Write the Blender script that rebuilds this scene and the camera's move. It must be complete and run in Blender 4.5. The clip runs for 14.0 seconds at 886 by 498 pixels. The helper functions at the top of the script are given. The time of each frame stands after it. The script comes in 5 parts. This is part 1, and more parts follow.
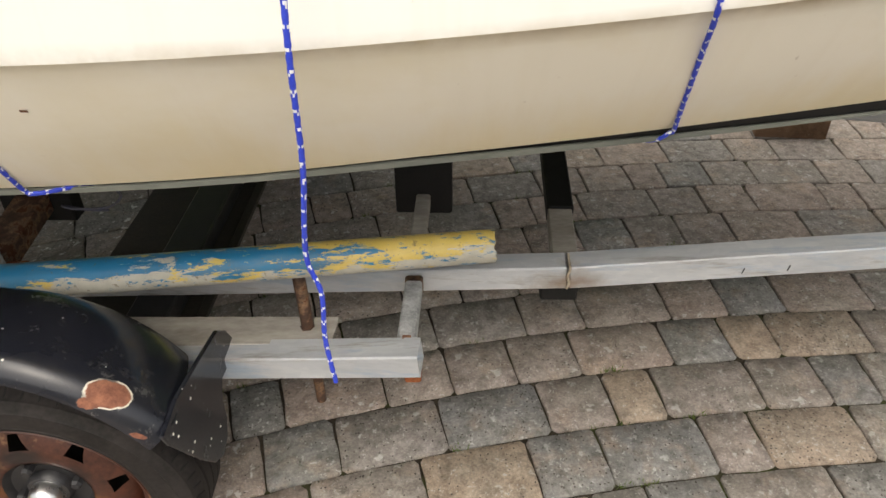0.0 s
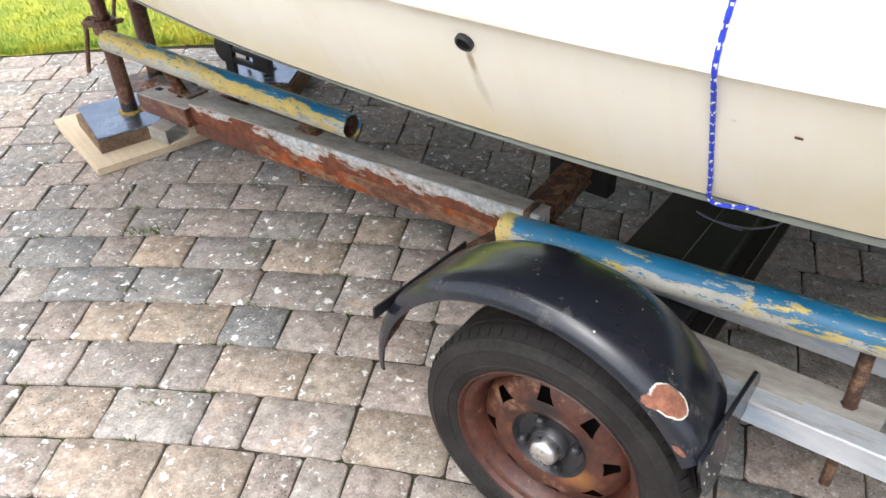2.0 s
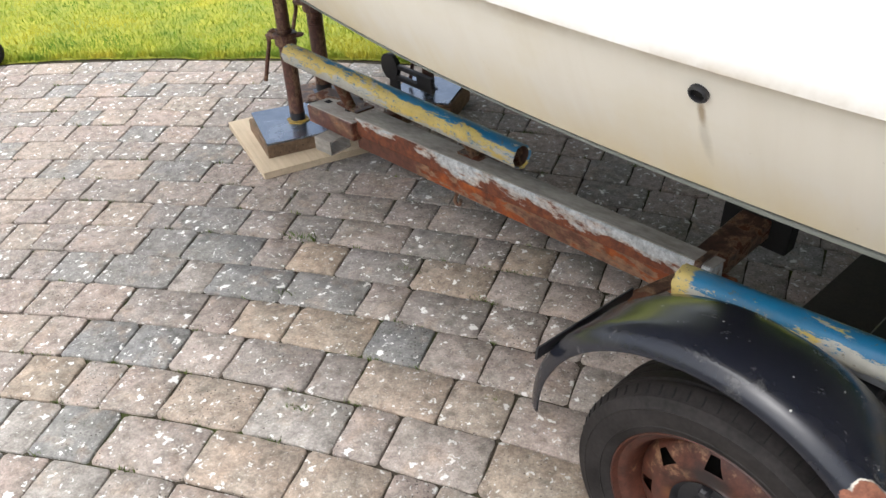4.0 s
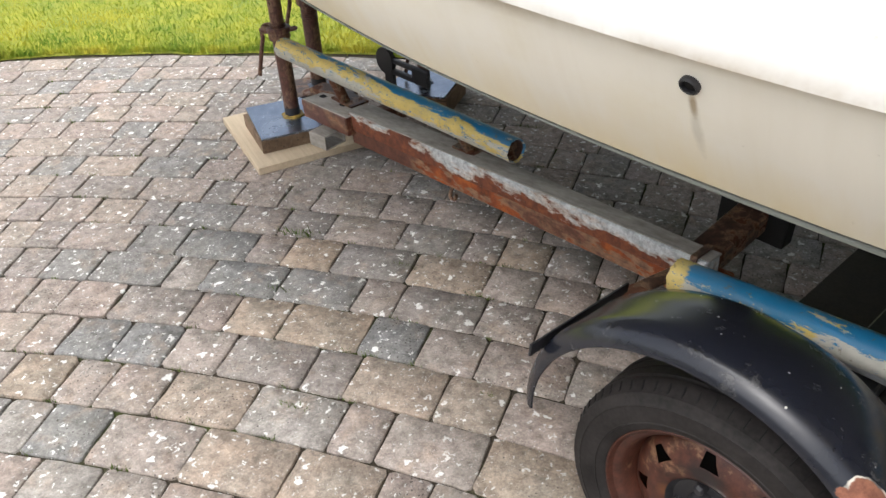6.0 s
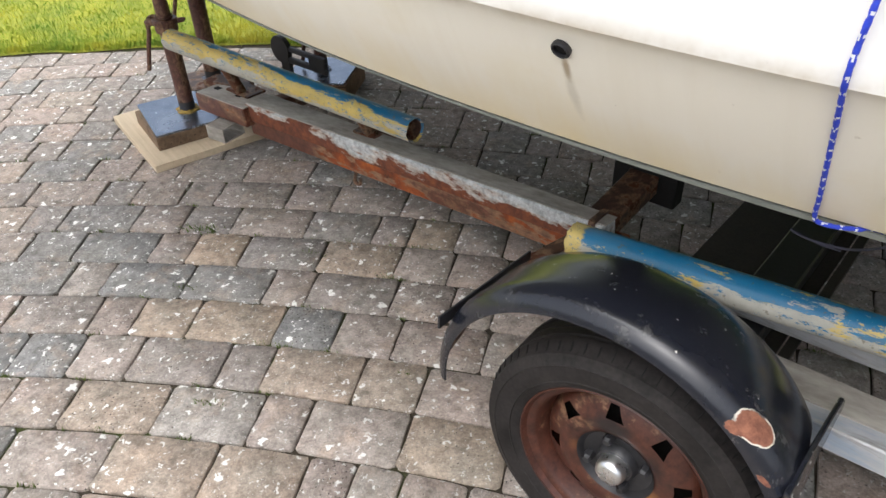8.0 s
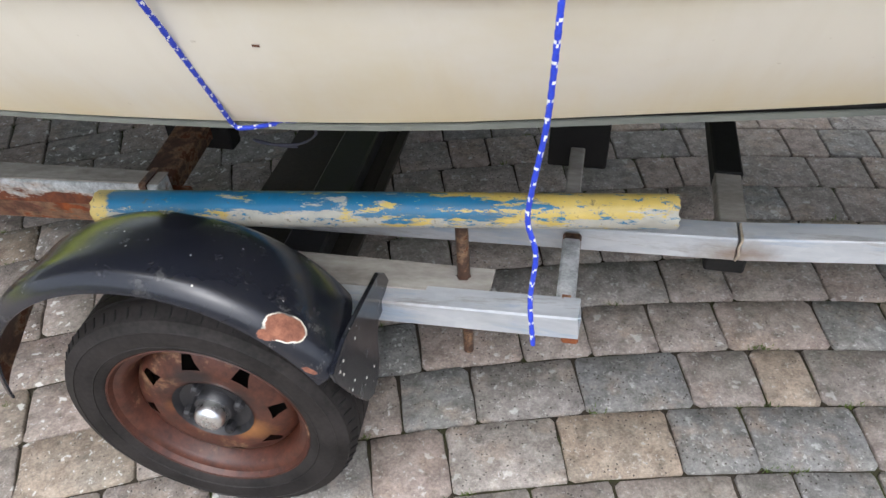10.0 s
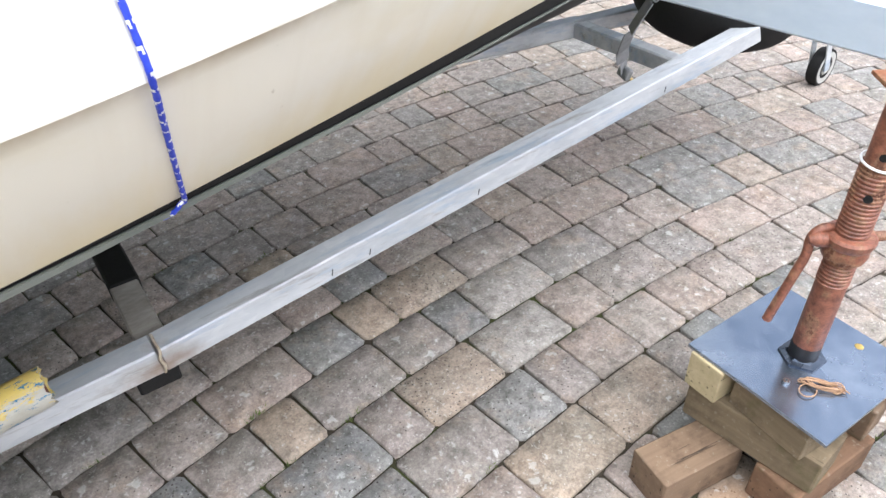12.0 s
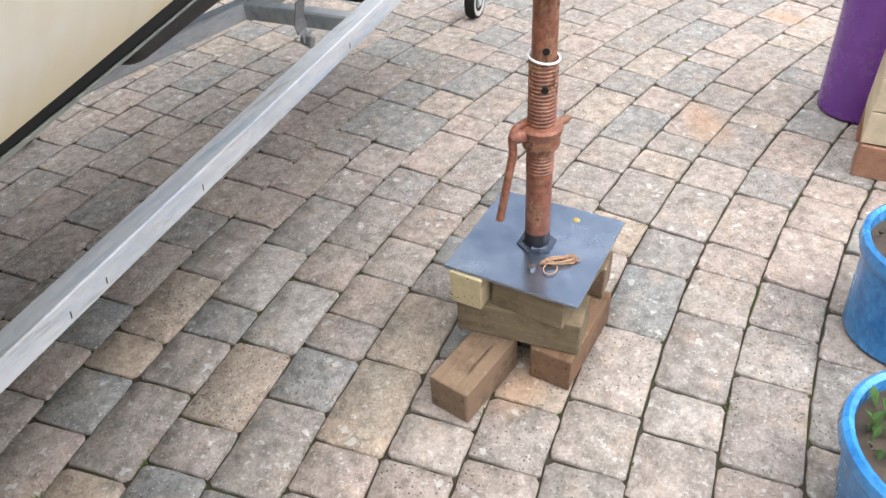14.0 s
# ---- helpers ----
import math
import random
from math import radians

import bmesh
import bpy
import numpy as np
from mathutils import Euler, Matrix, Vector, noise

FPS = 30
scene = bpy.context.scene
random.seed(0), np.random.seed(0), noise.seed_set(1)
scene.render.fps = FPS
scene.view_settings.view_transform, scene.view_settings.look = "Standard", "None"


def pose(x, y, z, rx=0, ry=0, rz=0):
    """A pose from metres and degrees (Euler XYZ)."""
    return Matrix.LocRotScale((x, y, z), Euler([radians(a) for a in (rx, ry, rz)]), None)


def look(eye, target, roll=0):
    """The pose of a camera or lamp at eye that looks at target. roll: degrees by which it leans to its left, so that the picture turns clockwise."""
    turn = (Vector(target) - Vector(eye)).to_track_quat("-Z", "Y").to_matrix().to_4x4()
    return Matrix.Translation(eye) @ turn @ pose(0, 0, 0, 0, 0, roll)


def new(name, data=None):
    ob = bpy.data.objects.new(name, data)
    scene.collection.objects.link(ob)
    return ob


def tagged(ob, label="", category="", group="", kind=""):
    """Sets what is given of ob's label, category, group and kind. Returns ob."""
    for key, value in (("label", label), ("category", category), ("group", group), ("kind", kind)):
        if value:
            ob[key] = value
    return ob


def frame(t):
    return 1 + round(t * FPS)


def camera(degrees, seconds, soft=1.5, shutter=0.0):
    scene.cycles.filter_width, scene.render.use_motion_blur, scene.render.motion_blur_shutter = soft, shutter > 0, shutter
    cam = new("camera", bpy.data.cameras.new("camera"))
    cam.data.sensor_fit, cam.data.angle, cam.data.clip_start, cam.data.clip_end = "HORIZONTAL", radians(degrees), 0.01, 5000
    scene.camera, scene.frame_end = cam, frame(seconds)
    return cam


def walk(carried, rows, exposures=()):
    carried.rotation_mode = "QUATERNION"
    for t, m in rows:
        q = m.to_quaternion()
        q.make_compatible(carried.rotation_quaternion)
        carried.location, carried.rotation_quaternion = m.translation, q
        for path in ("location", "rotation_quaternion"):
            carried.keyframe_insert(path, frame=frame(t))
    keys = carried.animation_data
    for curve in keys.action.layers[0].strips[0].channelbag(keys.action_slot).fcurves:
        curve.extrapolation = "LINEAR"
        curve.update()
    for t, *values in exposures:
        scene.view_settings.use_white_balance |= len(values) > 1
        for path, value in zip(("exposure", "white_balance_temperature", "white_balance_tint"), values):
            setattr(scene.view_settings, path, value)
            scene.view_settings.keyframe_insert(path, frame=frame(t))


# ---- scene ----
cam = camera(62.76, 14.0)
PATH = [
    (0, (0.055, 0.564, 1.335), (-0.016, 2.162, 0.136), -0.75),
    (0.5, (-0.027, 0.577, 1.342), (-0.346, 2.109, 0.096), -1.33),
    (1, (-0.115, 0.561, 1.343), (-0.676, 2.025, 0.101), -1.91),
    (1.5, (-0.198, 0.533, 1.350), (-1.015, 1.892, 0.132), -2.45),
    (2, (-0.266, 0.509, 1.359), (-1.268, 1.759, 0.161), -1.85),
    (2.5, (-0.319, 0.495, 1.363), (-1.470, 1.633, 0.188), -2.57),
    (3, (-0.345, 0.476, 1.367), (-1.595, 1.542, 0.227), -2.82),
    (3.2, (-0.350, 0.473, 1.367), (-1.608, 1.536, 0.231), -2.44),
    (5.3, (-0.366, 0.482, 1.372), (-1.631, 1.515, 0.217), -2.76),
    (5.5, (-0.361, 0.479, 1.363), (-1.624, 1.522, 0.215), -2.48),
    (6, (-0.364, 0.496, 1.361), (-1.619, 1.539, 0.205), -2.75),
    (6.5, (-0.360, 0.490, 1.363), (-1.623, 1.534, 0.216), -3.11),
    (7, (-0.358, 0.490, 1.362), (-1.615, 1.534, 0.209), -3.16),
    (7.2, (-0.357, 0.487, 1.364), (-1.610, 1.544, 0.218), -2.99),
    (9.3, (-0.193, 0.556, 1.328), (-0.742, 1.980, 0.035), -1.71),
    (9.5, (-0.161, 0.568, 1.328), (-0.645, 2.007, 0.025), -2.13),
    (10, (-0.071, 0.588, 1.328), (-0.393, 2.062, 0.016), -2.14),
    (10.5, (0.022, 0.602, 1.332), (-0.107, 2.116, 0.031), -2.15),
    (11, (0.092, 0.645, 1.336), (0.285, 2.174, 0.062), -1.51),
    (11.5, (0.140, 0.688, 1.336), (0.745, 2.138, 0.098), -1.50),
    (12, (0.163, 0.695, 1.339), (0.941, 1.825, 0.252), -1.89),
    (12.5, (0.207, 0.663, 1.331), (1.306, 1.788, 0.095), -0.25),
    (13, (0.261, 0.610, 1.339), (1.340, 1.772, 0.120), -4.02),
    (13.5, (0.249, 0.615, 1.325), (1.481, 1.576, 0.077), -1.83),
    (14, (0.119, 0.671, 1.313), (1.443, 1.430, 0.021), -4.00),
]
EXPOSURES = [(0, 0.99, 7050, 9), (0.5, 1.22, 6750, 9), (1.0, 1.31, 6500, 8), (1.5, 1.46, 6350, 10), (2.0, 1.57, 6150, 10), (2.5, 1.52, 6150, 10), (3.0, 1.35, 6200, 10), (3.2, 1.3, 6200, 10), (5.3, 1.06, 6300, 10), (7.2, 1.06, 6300, 10), (9.5, 1.18, 6050, 10), (10.0, 1.32, 6000, 10), (10.5, 1.52, 5950, 10), (11.0, 1.63, 5900, 10), (12.5, 1.48, 6000, 10), (14.0, 1.36, 6150, 10)]
walk(cam, [(t, look(eye, target, roll)) for t, eye, target, roll in PATH], EXPOSURES)

# ================= light =================
world = bpy.data.worlds.new("overcast_sky")
scene.world = world
world.use_nodes = True
wn, wl = world.node_tree.nodes, world.node_tree.links
sky = wn.new("ShaderNodeTexSky")
sky.sky_type = "NISHITA"
sky.sun_disc = False
sky.sun_elevation, sky.sun_rotation = radians(55), radians(170)
sky.air_density, sky.dust_density, sky.ozone_density = 1.0, 4.0, 1.0
soft_sky = wn.new("ShaderNodeHueSaturation")
soft_sky.inputs["Saturation"].default_value = 0.35
wl.new(sky.outputs["Color"], soft_sky.inputs["Color"])
wl.new(soft_sky.outputs["Color"], wn["Background"].inputs["Color"])
wn["Background"].inputs["Strength"].default_value = 0.123
sun_data = bpy.data.lights.new("sun", "SUN")
sun_data.energy, sun_data.angle, sun_data.color = 1.6, radians(60), (1.0, 0.97, 0.92)
sun = new("sun", sun_data)
sun.rotation_euler = Euler((radians(-5), radians(-13), 0))


# ================= materials =================
def rgb(c):
    return (*c, 1.0)


class Mat:
    """A node material put together step by step."""

    def __init__(self, name, rough=0.6, metal=0.0, spec=0.5):
        self.m = bpy.data.materials.new(name)
        self.m.use_nodes = True
        self.n, self.l = self.m.node_tree.nodes, self.m.node_tree.links
        self.b = self.n["Principled BSDF"]
        self.b.inputs["Roughness"].default_value = rough
        self.b.inputs["Metallic"].default_value = metal
        self.b.inputs["Specular IOR Level"].default_value = spec
        self.tc = self.n.new("ShaderNodeTexCoord").outputs["Object"]
        self.col = None

    def mapped(self, scale=(1, 1, 1), vec=None, rot=(0, 0, 0), loc=(0, 0, 0)):
        mp = self.n.new("ShaderNodeMapping")
        mp.inputs["Scale"].default_value = scale
        mp.inputs["Rotation"].default_value = [radians(a) for a in rot]
        mp.inputs["Location"].default_value = loc
        self.l.new(vec or self.tc, mp.inputs["Vector"])
        return mp.outputs["Vector"]

    def noise(self, scale, detail=4, rough=0.6, vec=None):
        nz = self.n.new("ShaderNodeTexNoise")
        nz.inputs["Scale"].default_value, nz.inputs["Detail"].default_value, nz.inputs["Roughness"].default_value = scale, detail, rough
        self.l.new(vec or self.tc, nz.inputs["Vector"])
        return nz.outputs["Fac"]

    def voronoi(self, scale, vec=None, feature="F1", rnd=1.0):
        v = self.n.new("ShaderNodeTexVoronoi")
        v.feature = feature
        v.inputs["Scale"].default_value = scale
        v.inputs["Randomness"].default_value = rnd
        self.l.new(vec or self.tc, v.inputs["Vector"])
        return v

    def ramp(self, fac, stops, interp="LINEAR"):
        r = self.n.new("ShaderNodeValToRGB")
        r.color_ramp.interpolation = interp
        e = r.color_ramp.elements
        while len(e) < len(stops):
            e.new(0.5)
        for k, (p, c) in enumerate(stops):
            e[k].position = p
            e[k].color = rgb(c) if isinstance(c, tuple) else (c, c, c, 1)
        self.l.new(fac, r.inputs["Fac"])
        return r.outputs["Color"]

    def mix(self, fac, a, b, mode="MIX"):
        x = self.n.new("ShaderNodeMix")
        x.data_type, x.blend_type = "RGBA", mode
        for key, v in ((0, fac), (6, a), (7, b)):
            if isinstance(v, tuple):
                x.inputs[key].default_value = rgb(v)
            elif isinstance(v, (int, float)):
                x.inputs[key].default_value = v if key == 0 else (v, v, v, 1.0)
            else:
                self.l.new(v, x.inputs[key])
        return x.outputs[2]

    def math(self, op, a, b=0.0, clamp=False):
        x = self.n.new("ShaderNodeMath")
        x.operation, x.use_clamp = op, clamp
        for key, v in ((0, a), (1, b)):
            if isinstance(v, (int, float)):
                x.inputs[key].default_value = v
            else:
                self.l.new(v, x.inputs[key])
        return x.outputs[0]

    def axis(self, k, vec=None):
        s = self.n.new("ShaderNodeSeparateXYZ")
        self.l.new(vec or self.tc, s.inputs[0])
        return s.outputs[k]

    def near(self, point, size, wobble=0.0, wscale=40):
        """Distance from a point in units of size, with a ragged edge."""
        d = self.n.new("ShaderNodeVectorMath")
        d.operation = "DISTANCE"
        d.inputs[1].default_value = point
        self.l.new(self.tc, d.inputs[0])
        out = self.math("DIVIDE", d.outputs["Value"], size * 2)
        if wobble:
            out = self.math("ADD", out, self.math("MULTIPLY", self.math("SUBTRACT", self.noise(wscale, 3), 0.5), wobble * 0.5))
        return out

    def oval(self, point, way, a, b, wobble=0.0, wscale=40, vec=None):
        """Distance from a point, stretched along a direction: 0.5 on the oval's ragged edge."""
        way = Vector(way).normalized()
        d = self.n.new("ShaderNodeVectorMath")
        d.operation = "SUBTRACT"
        d.inputs[1].default_value = point
        self.l.new(vec or self.tc, d.inputs[0])
        dot = self.n.new("ShaderNodeVectorMath")
        dot.operation = "DOT_PRODUCT"
        dot.inputs[1].default_value = way
        self.l.new(d.outputs[0], dot.inputs[0])
        sq = self.n.new("ShaderNodeVectorMath")
        sq.operation = "DOT_PRODUCT"
        self.l.new(d.outputs[0], sq.inputs[0])
        self.l.new(d.outputs[0], sq.inputs[1])
        al = self.math("MULTIPLY", dot.outputs["Value"], dot.outputs["Value"])
        across = self.math("SUBTRACT", sq.outputs["Value"], al)
        total = self.math("ADD", self.math("DIVIDE", al, 4 * a * a), self.math("DIVIDE", across, 4 * b * b))
        out = self.math("SQRT", self.math("MAXIMUM", total, 0.0))
        if wobble:
            out = self.math("ADD", out, self.math("MULTIPLY", self.math("SUBTRACT", self.noise(wscale, 4, 0.6, vec), 0.5), wobble))
        return out

    def random(self):
        return self.n.new("ShaderNodeObjectInfo").outputs["Random"]

    def bump(self, height, strength=0.3, dist=0.002):
        b = self.n.new("ShaderNodeBump")
        b.inputs["Strength"].default_value, b.inputs["Distance"].default_value = strength, dist
        self.l.new(height, b.inputs["Height"])
        self.l.new(b.outputs["Normal"], self.b.inputs["Normal"])
        return self

    def done(self, color=None, rough=None, metal=None):
        for key, v in (("Base Color", color), ("Roughness", rough), ("Metallic", metal)):
            if v is None:
                continue
            if isinstance(v, tuple):
                self.b.inputs[key].default_value = rgb(v)
            elif isinstance(v, (int, float)):
                self.b.inputs[key].default_value = v
            else:
                self.l.new(v, self.b.inputs[key])
        return self.m


def simple(name, c, c2, scale=20, rough=0.6, metal=0.0, bump=0.2, stretch=(1, 1, 1), spec=0.5):
    """Two tones of one surface at two scales, with fine relief."""
    m = Mat(name, rough, metal, spec)
    v = m.mapped(stretch)
    big = m.noise(scale, 5, 0.65, v)
    fine = m.noise(scale * 9, 3, 0.6, v)
    f = m.math("ADD", m.math("MULTIPLY", big, 0.7), m.math("MULTIPLY", fine, 0.3))
    col = m.ramp(f, [(0.33, c), (0.67, c2)])
    m.bump(f, bump)
    return m.done(col, m.ramp(big, [(0.3, max(0.0, rough - 0.12)), (0.7, min(1.0, rough + 0.12))]))


def m_paver(name, tones, per_island=False):
    """Tumbled concrete sett; tones: the base colours that the setts are drawn from."""
    m = Mat(name, 0.85, spec=0.3)
    rnd = m.n.new("ShaderNodeNewGeometry").outputs["Random Per Island"] if per_island else m.random()
    shift = m.n.new("ShaderNodeCombineXYZ")
    for k, s in enumerate((37.0, 91.0, 13.0)):
        m.l.new(m.math("MULTIPLY", rnd, s), shift.inputs[k])
    add = m.n.new("ShaderNodeVectorMath")
    add.operation = "ADD"
    m.l.new(m.tc, add.inputs[0])
    m.l.new(shift.outputs[0], add.inputs[1])
    v = add.outputs[0]
    geo = m.n.new("ShaderNodeNewGeometry").outputs["Position"]
    tone = m.ramp(rnd, [(k / len(tones), c) for k, c in enumerate(tones)], "CONSTANT")
    # cloudy weathering: grey-green film, warm patches, then blotches of a few centimetres
    big = m.noise(7, 4, 0.65, v)
    col = m.mix(m.ramp(big, [(0.35, 0.0), (0.72, 0.65)]), tone, (0.215, 0.205, 0.175))
    warm = m.noise(11, 4, 0.65, m.mapped((1, 1, 1), v, loc=(4, 7, 2)))
    col = m.mix(m.ramp(warm, [(0.52, 0.0), (0.72, 0.55)]), col, (0.35, 0.265, 0.20))
    blotch = m.noise(30, 5, 0.72, v)
    col = m.mix(0.85, col, m.ramp(blotch, [(0.28, (0.24, 0.235, 0.23)), (0.5, (0.5, 0.5, 0.5)), (0.72, (0.74, 0.735, 0.725))]), "OVERLAY")
    fine = m.noise(150, 4, 0.78, v)
    col = m.mix(0.5, col, m.ramp(fine, [(0.3, (0.20, 0.195, 0.19)), (0.7, (0.84, 0.83, 0.82))]), "OVERLAY")
    dirt = m.noise(17, 6, 0.78, m.mapped((1, 1, 1), v, loc=(1, 3, 8)))
    col = m.mix(m.ramp(dirt, [(0.54, 0.0), (0.70, 0.65)]), col, (0.085, 0.076, 0.066))
    pits = m.voronoi(95, v)
    col = m.mix(m.math("MULTIPLY", m.math("LESS_THAN", pits.outputs["Distance"], 0.2), m.math("GREATER_THAN", m.axis(2, pits.outputs["Color"]), 0.80)), col, (0.07, 0.06, 0.05))
    # rust-coloured water stains that run over several setts
    for p, way, a, b in STAINS:
        d = m.oval(p, way, a, b, 0.5, 14, geo)
        col = m.mix(m.ramp(d, [(0.15, 0.42), (0.6, 0.0)]), col, (0.42, 0.24, 0.12))
    # pale lichen discs and small specks
    warp = m.n.new("ShaderNodeVectorMath")
    warp.operation = "ADD"
    wob = m.n.new("ShaderNodeTexNoise")
    wob.inputs["Scale"].default_value = 60
    wob.inputs["Detail"].default_value = 4
    m.l.new(v, wob.inputs["Vector"])
    sc = m.n.new("ShaderNodeVectorMath")
    sc.operation = "SCALE"
    sc.inputs["Scale"].default_value = 0.045
    m.l.new(wob.outputs["Color"], sc.inputs[0])
    m.l.new(v, warp.inputs[0])
    m.l.new(sc.outputs[0], warp.inputs[1])
    vo = m.voronoi(27, warp.outputs[0])
    keep = m.math("GREATER_THAN", m.axis(0, vo.outputs["Color"]), 0.40)
    size = m.math("MULTIPLY", m.axis(1, vo.outputs["Color"]), 0.34)
    spot = m.math("MULTIPLY", m.ramp(m.math("SUBTRACT", size, vo.outputs["Distance"]), [(0.0, 0.0), (0.09, 1.0)]), keep)
    vo2 = m.voronoi(105, warp.outputs[0])
    keep2 = m.math("GREATER_THAN", m.axis(0, vo2.outputs["Color"]), 0.78)
    spot2 = m.math("MULTIPLY", m.ramp(m.math("SUBTRACT", 0.32, vo2.outputs["Distance"]), [(0.0, 0.0), (0.1, 1.0)]), keep2)
    # lichen thrives on the open side of the drive, away from the boat
    open_side = m.ramp(m.math("MULTIPLY", m.axis(0, geo), -0.3), [(0.0, 0.30), (0.12, 0.42), (0.5, 1.0)])
    col = m.mix(m.math("MULTIPLY", m.math("MULTIPLY", spot, open_side), 1.0), col, (0.78, 0.77, 0.73))
    vo3 = m.voronoi(58, warp.outputs[0])
    keep3 = m.math("GREATER_THAN", m.axis(0, vo3.outputs["Color"]), 0.55)
    spot3 = m.math("MULTIPLY", m.ramp(m.math("SUBTRACT", m.math("MULTIPLY", m.axis(1, vo3.outputs["Color"]), 0.42), vo3.outputs["Distance"]), [(0.0, 0.0), (0.12, 1.0)]), keep3)
    col = m.mix(m.math("MULTIPLY", m.math("MULTIPLY", spot3, open_side), 0.95), col, (0.70, 0.69, 0.65))
    col = m.mix(m.math("MULTIPLY", spot2, 0.42), col, (0.64, 0.63, 0.59))
    h = m.math("ADD", m.math("MULTIPLY", fine, 0.35), m.math("MULTIPLY", blotch, 1.3))
    m.bump(h, 0.75, 0.004)
    return m.done(col)


STAINS = [((3.388, 0.803, 0.0), (0.5, 1, 0), 0.10, 0.06), ((2.41, 0.921, 0.0), (1, 0.6, 0), 0.16, 0.07), ((1.101, 1.064, 0.0), (1, -0.2, 0), 0.10, 0.06)]


def m_pole(name, kx, kf, off, grey_line, grey_x, worn_end, worn_yellow):
    """Blue paint over yellow over grey primer, flaked in streaks along the pole (x along it, y to the boat, z up)."""
    m = Mat(name, 0.45)

    def streaks(scale, loc, amount):
        n = m.noise(scale, 8, 0.74, m.mapped((1.3, 7, 7), loc=loc))
        return m.math("MULTIPLY", m.math("SUBTRACT", n, 0.5), amount)

    face = m.math("ADD", m.math("MULTIPLY", m.axis(2), 24.0), m.math("MULTIPLY", m.axis(1), 18.0))
    x = m.axis(0)
    prim = m.mix(m.noise(38, 5), (0.30, 0.295, 0.25), (0.54, 0.52, 0.45))
    yellow = m.mix(m.noise(24, 5), (0.45, 0.32, 0.055), (0.70, 0.54, 0.17))
    blue = m.mix(m.noise(11, 5), (0.008, 0.10, 0.21), (0.02, 0.20, 0.37))
    cover = m.math("ADD", m.math("ADD", m.math("MULTIPLY", x, kx), m.math("MULTIPLY", face, kf)), m.math("ADD", streaks(3.4, (5, 3, 1), 3.4), off))
    top = m.mix(m.ramp(cover, [(0.0, 0.0), (0.025, 1.0)]), yellow, blue)
    low = m.math("ADD", m.math("SUBTRACT", grey_line, face), m.math("MULTIPLY", x, grey_x))
    bare = m.ramp(m.math("ADD", low, streaks(3.0, (1, 8, 2), 3.6)), [(0.0, 0.0), (0.03, 1.0)])
    col = m.mix(bare, top, m.mix(m.ramp(streaks(4.0, (3, 2, 9), 1.0), [(0.08, 0.0), (0.095, 1.0)]), prim, yellow))
    chips = m.ramp(m.noise(5, 8, 0.75, m.mapped((2.2, 7, 7), loc=(2, 2, 7))), [(0.585, 0.0), (0.595, 1.0)])
    col = m.mix(chips, col, m.mix(m.ramp(m.noise(9, 4), [(0.48, 0.0), (0.52, 1.0)]), prim, yellow))
    worn = m.ramp(m.math("ADD", m.math("SUBTRACT", worn_end, x), streaks(5.0, (2, 6, 4), 0.06)), [(0.0, 0.0), (0.008, 1.0)])
    col = m.mix(worn, col, m.mix(worn_yellow, prim, yellow))
    flecks = m.ramp(m.noise(16, 8, 0.8, m.mapped((2, 5, 5), loc=(8, 1, 3))), [(0.57, 0.0), (0.58, 1.0)])
    col = m.mix(flecks, col, blue)
    col = m.mix(m.ramp(m.noise(90, 4), [(0.62, 0.0), (0.68, 0.7)]), col, (0.13, 0.105, 0.07))
    grime = m.ramp(m.noise(6, 6, 0.7, m.mapped((1, 4, 4))), [(0.5, 0.0), (0.8, 0.5)])
    col = m.mix(grime, col, (0.20, 0.18, 0.13))
    m.bump(m.math("SUBTRACT", m.math("MULTIPLY", chips, -0.5), bare), 0.4, 0.001)
    return m.done(col, m.mix(bare, 0.42, 0.62))


def m_flaked(name, paint, paint2, amount, scale=6, stretch=(0.35, 1, 1), rust=(0.20, 0.055, 0.018), rust2=(0.33, 0.115, 0.03), low=0.0, mid=0.0, slope=0.0, aft=0.0, blooms=()):
    """Old paint that has flaked down to rust; low: how much more rust there is further down."""
    m = Mat(name, 0.6)
    v = m.mapped(stretch)
    f = m.noise(scale, 7, 0.7, v)
    if low or aft:
        level = m.math("SUBTRACT", m.math("SUBTRACT", m.axis(2), mid), m.math("MULTIPLY", m.axis(0), slope))
        f = m.math("ADD", m.math("ADD", f, m.math("MULTIPLY", level, -low)), m.math("MULTIPLY", m.axis(0), -aft))
    mask = m.ramp(f, [(amount, 0.0), (amount + 0.03, 1.0)])
    r = m.ramp(m.noise(scale * 3, 6, 0.7), [(0.3, (0.07, 0.025, 0.012)), (0.5, rust), (0.72, rust2)])
    p = m.mix(m.noise(scale * 1.6, 5), paint, paint2)
    edge = m.ramp(f, [(amount - 0.06, 0.0), (amount, 0.5)])
    p = m.mix(edge, p, (0.36, 0.22, 0.12))
    p = m.mix(0.8, p, m.ramp(m.noise(scale * 5, 6, 0.78), [(0.32, 0.15), (0.68, 0.82)]), "OVERLAY")
    m.bump(m.math("ADD", m.math("MULTIPLY", mask, -1.0), m.math("MULTIPLY", m.noise(scale * 14), 0.3)), 0.5, 0.0015)
    for at, size, tint, amount2 in blooms:
        d = m.oval(at, (1, 0, 0.1), size, size * 0.55, 0.6, 30)
        p = m.mix(m.ramp(d, [(0.2, amount2), (0.6, 0.0)]), p, tint)
    return m.done(m.mix(mask, p, r), m.mix(mask, 0.45, 0.85))


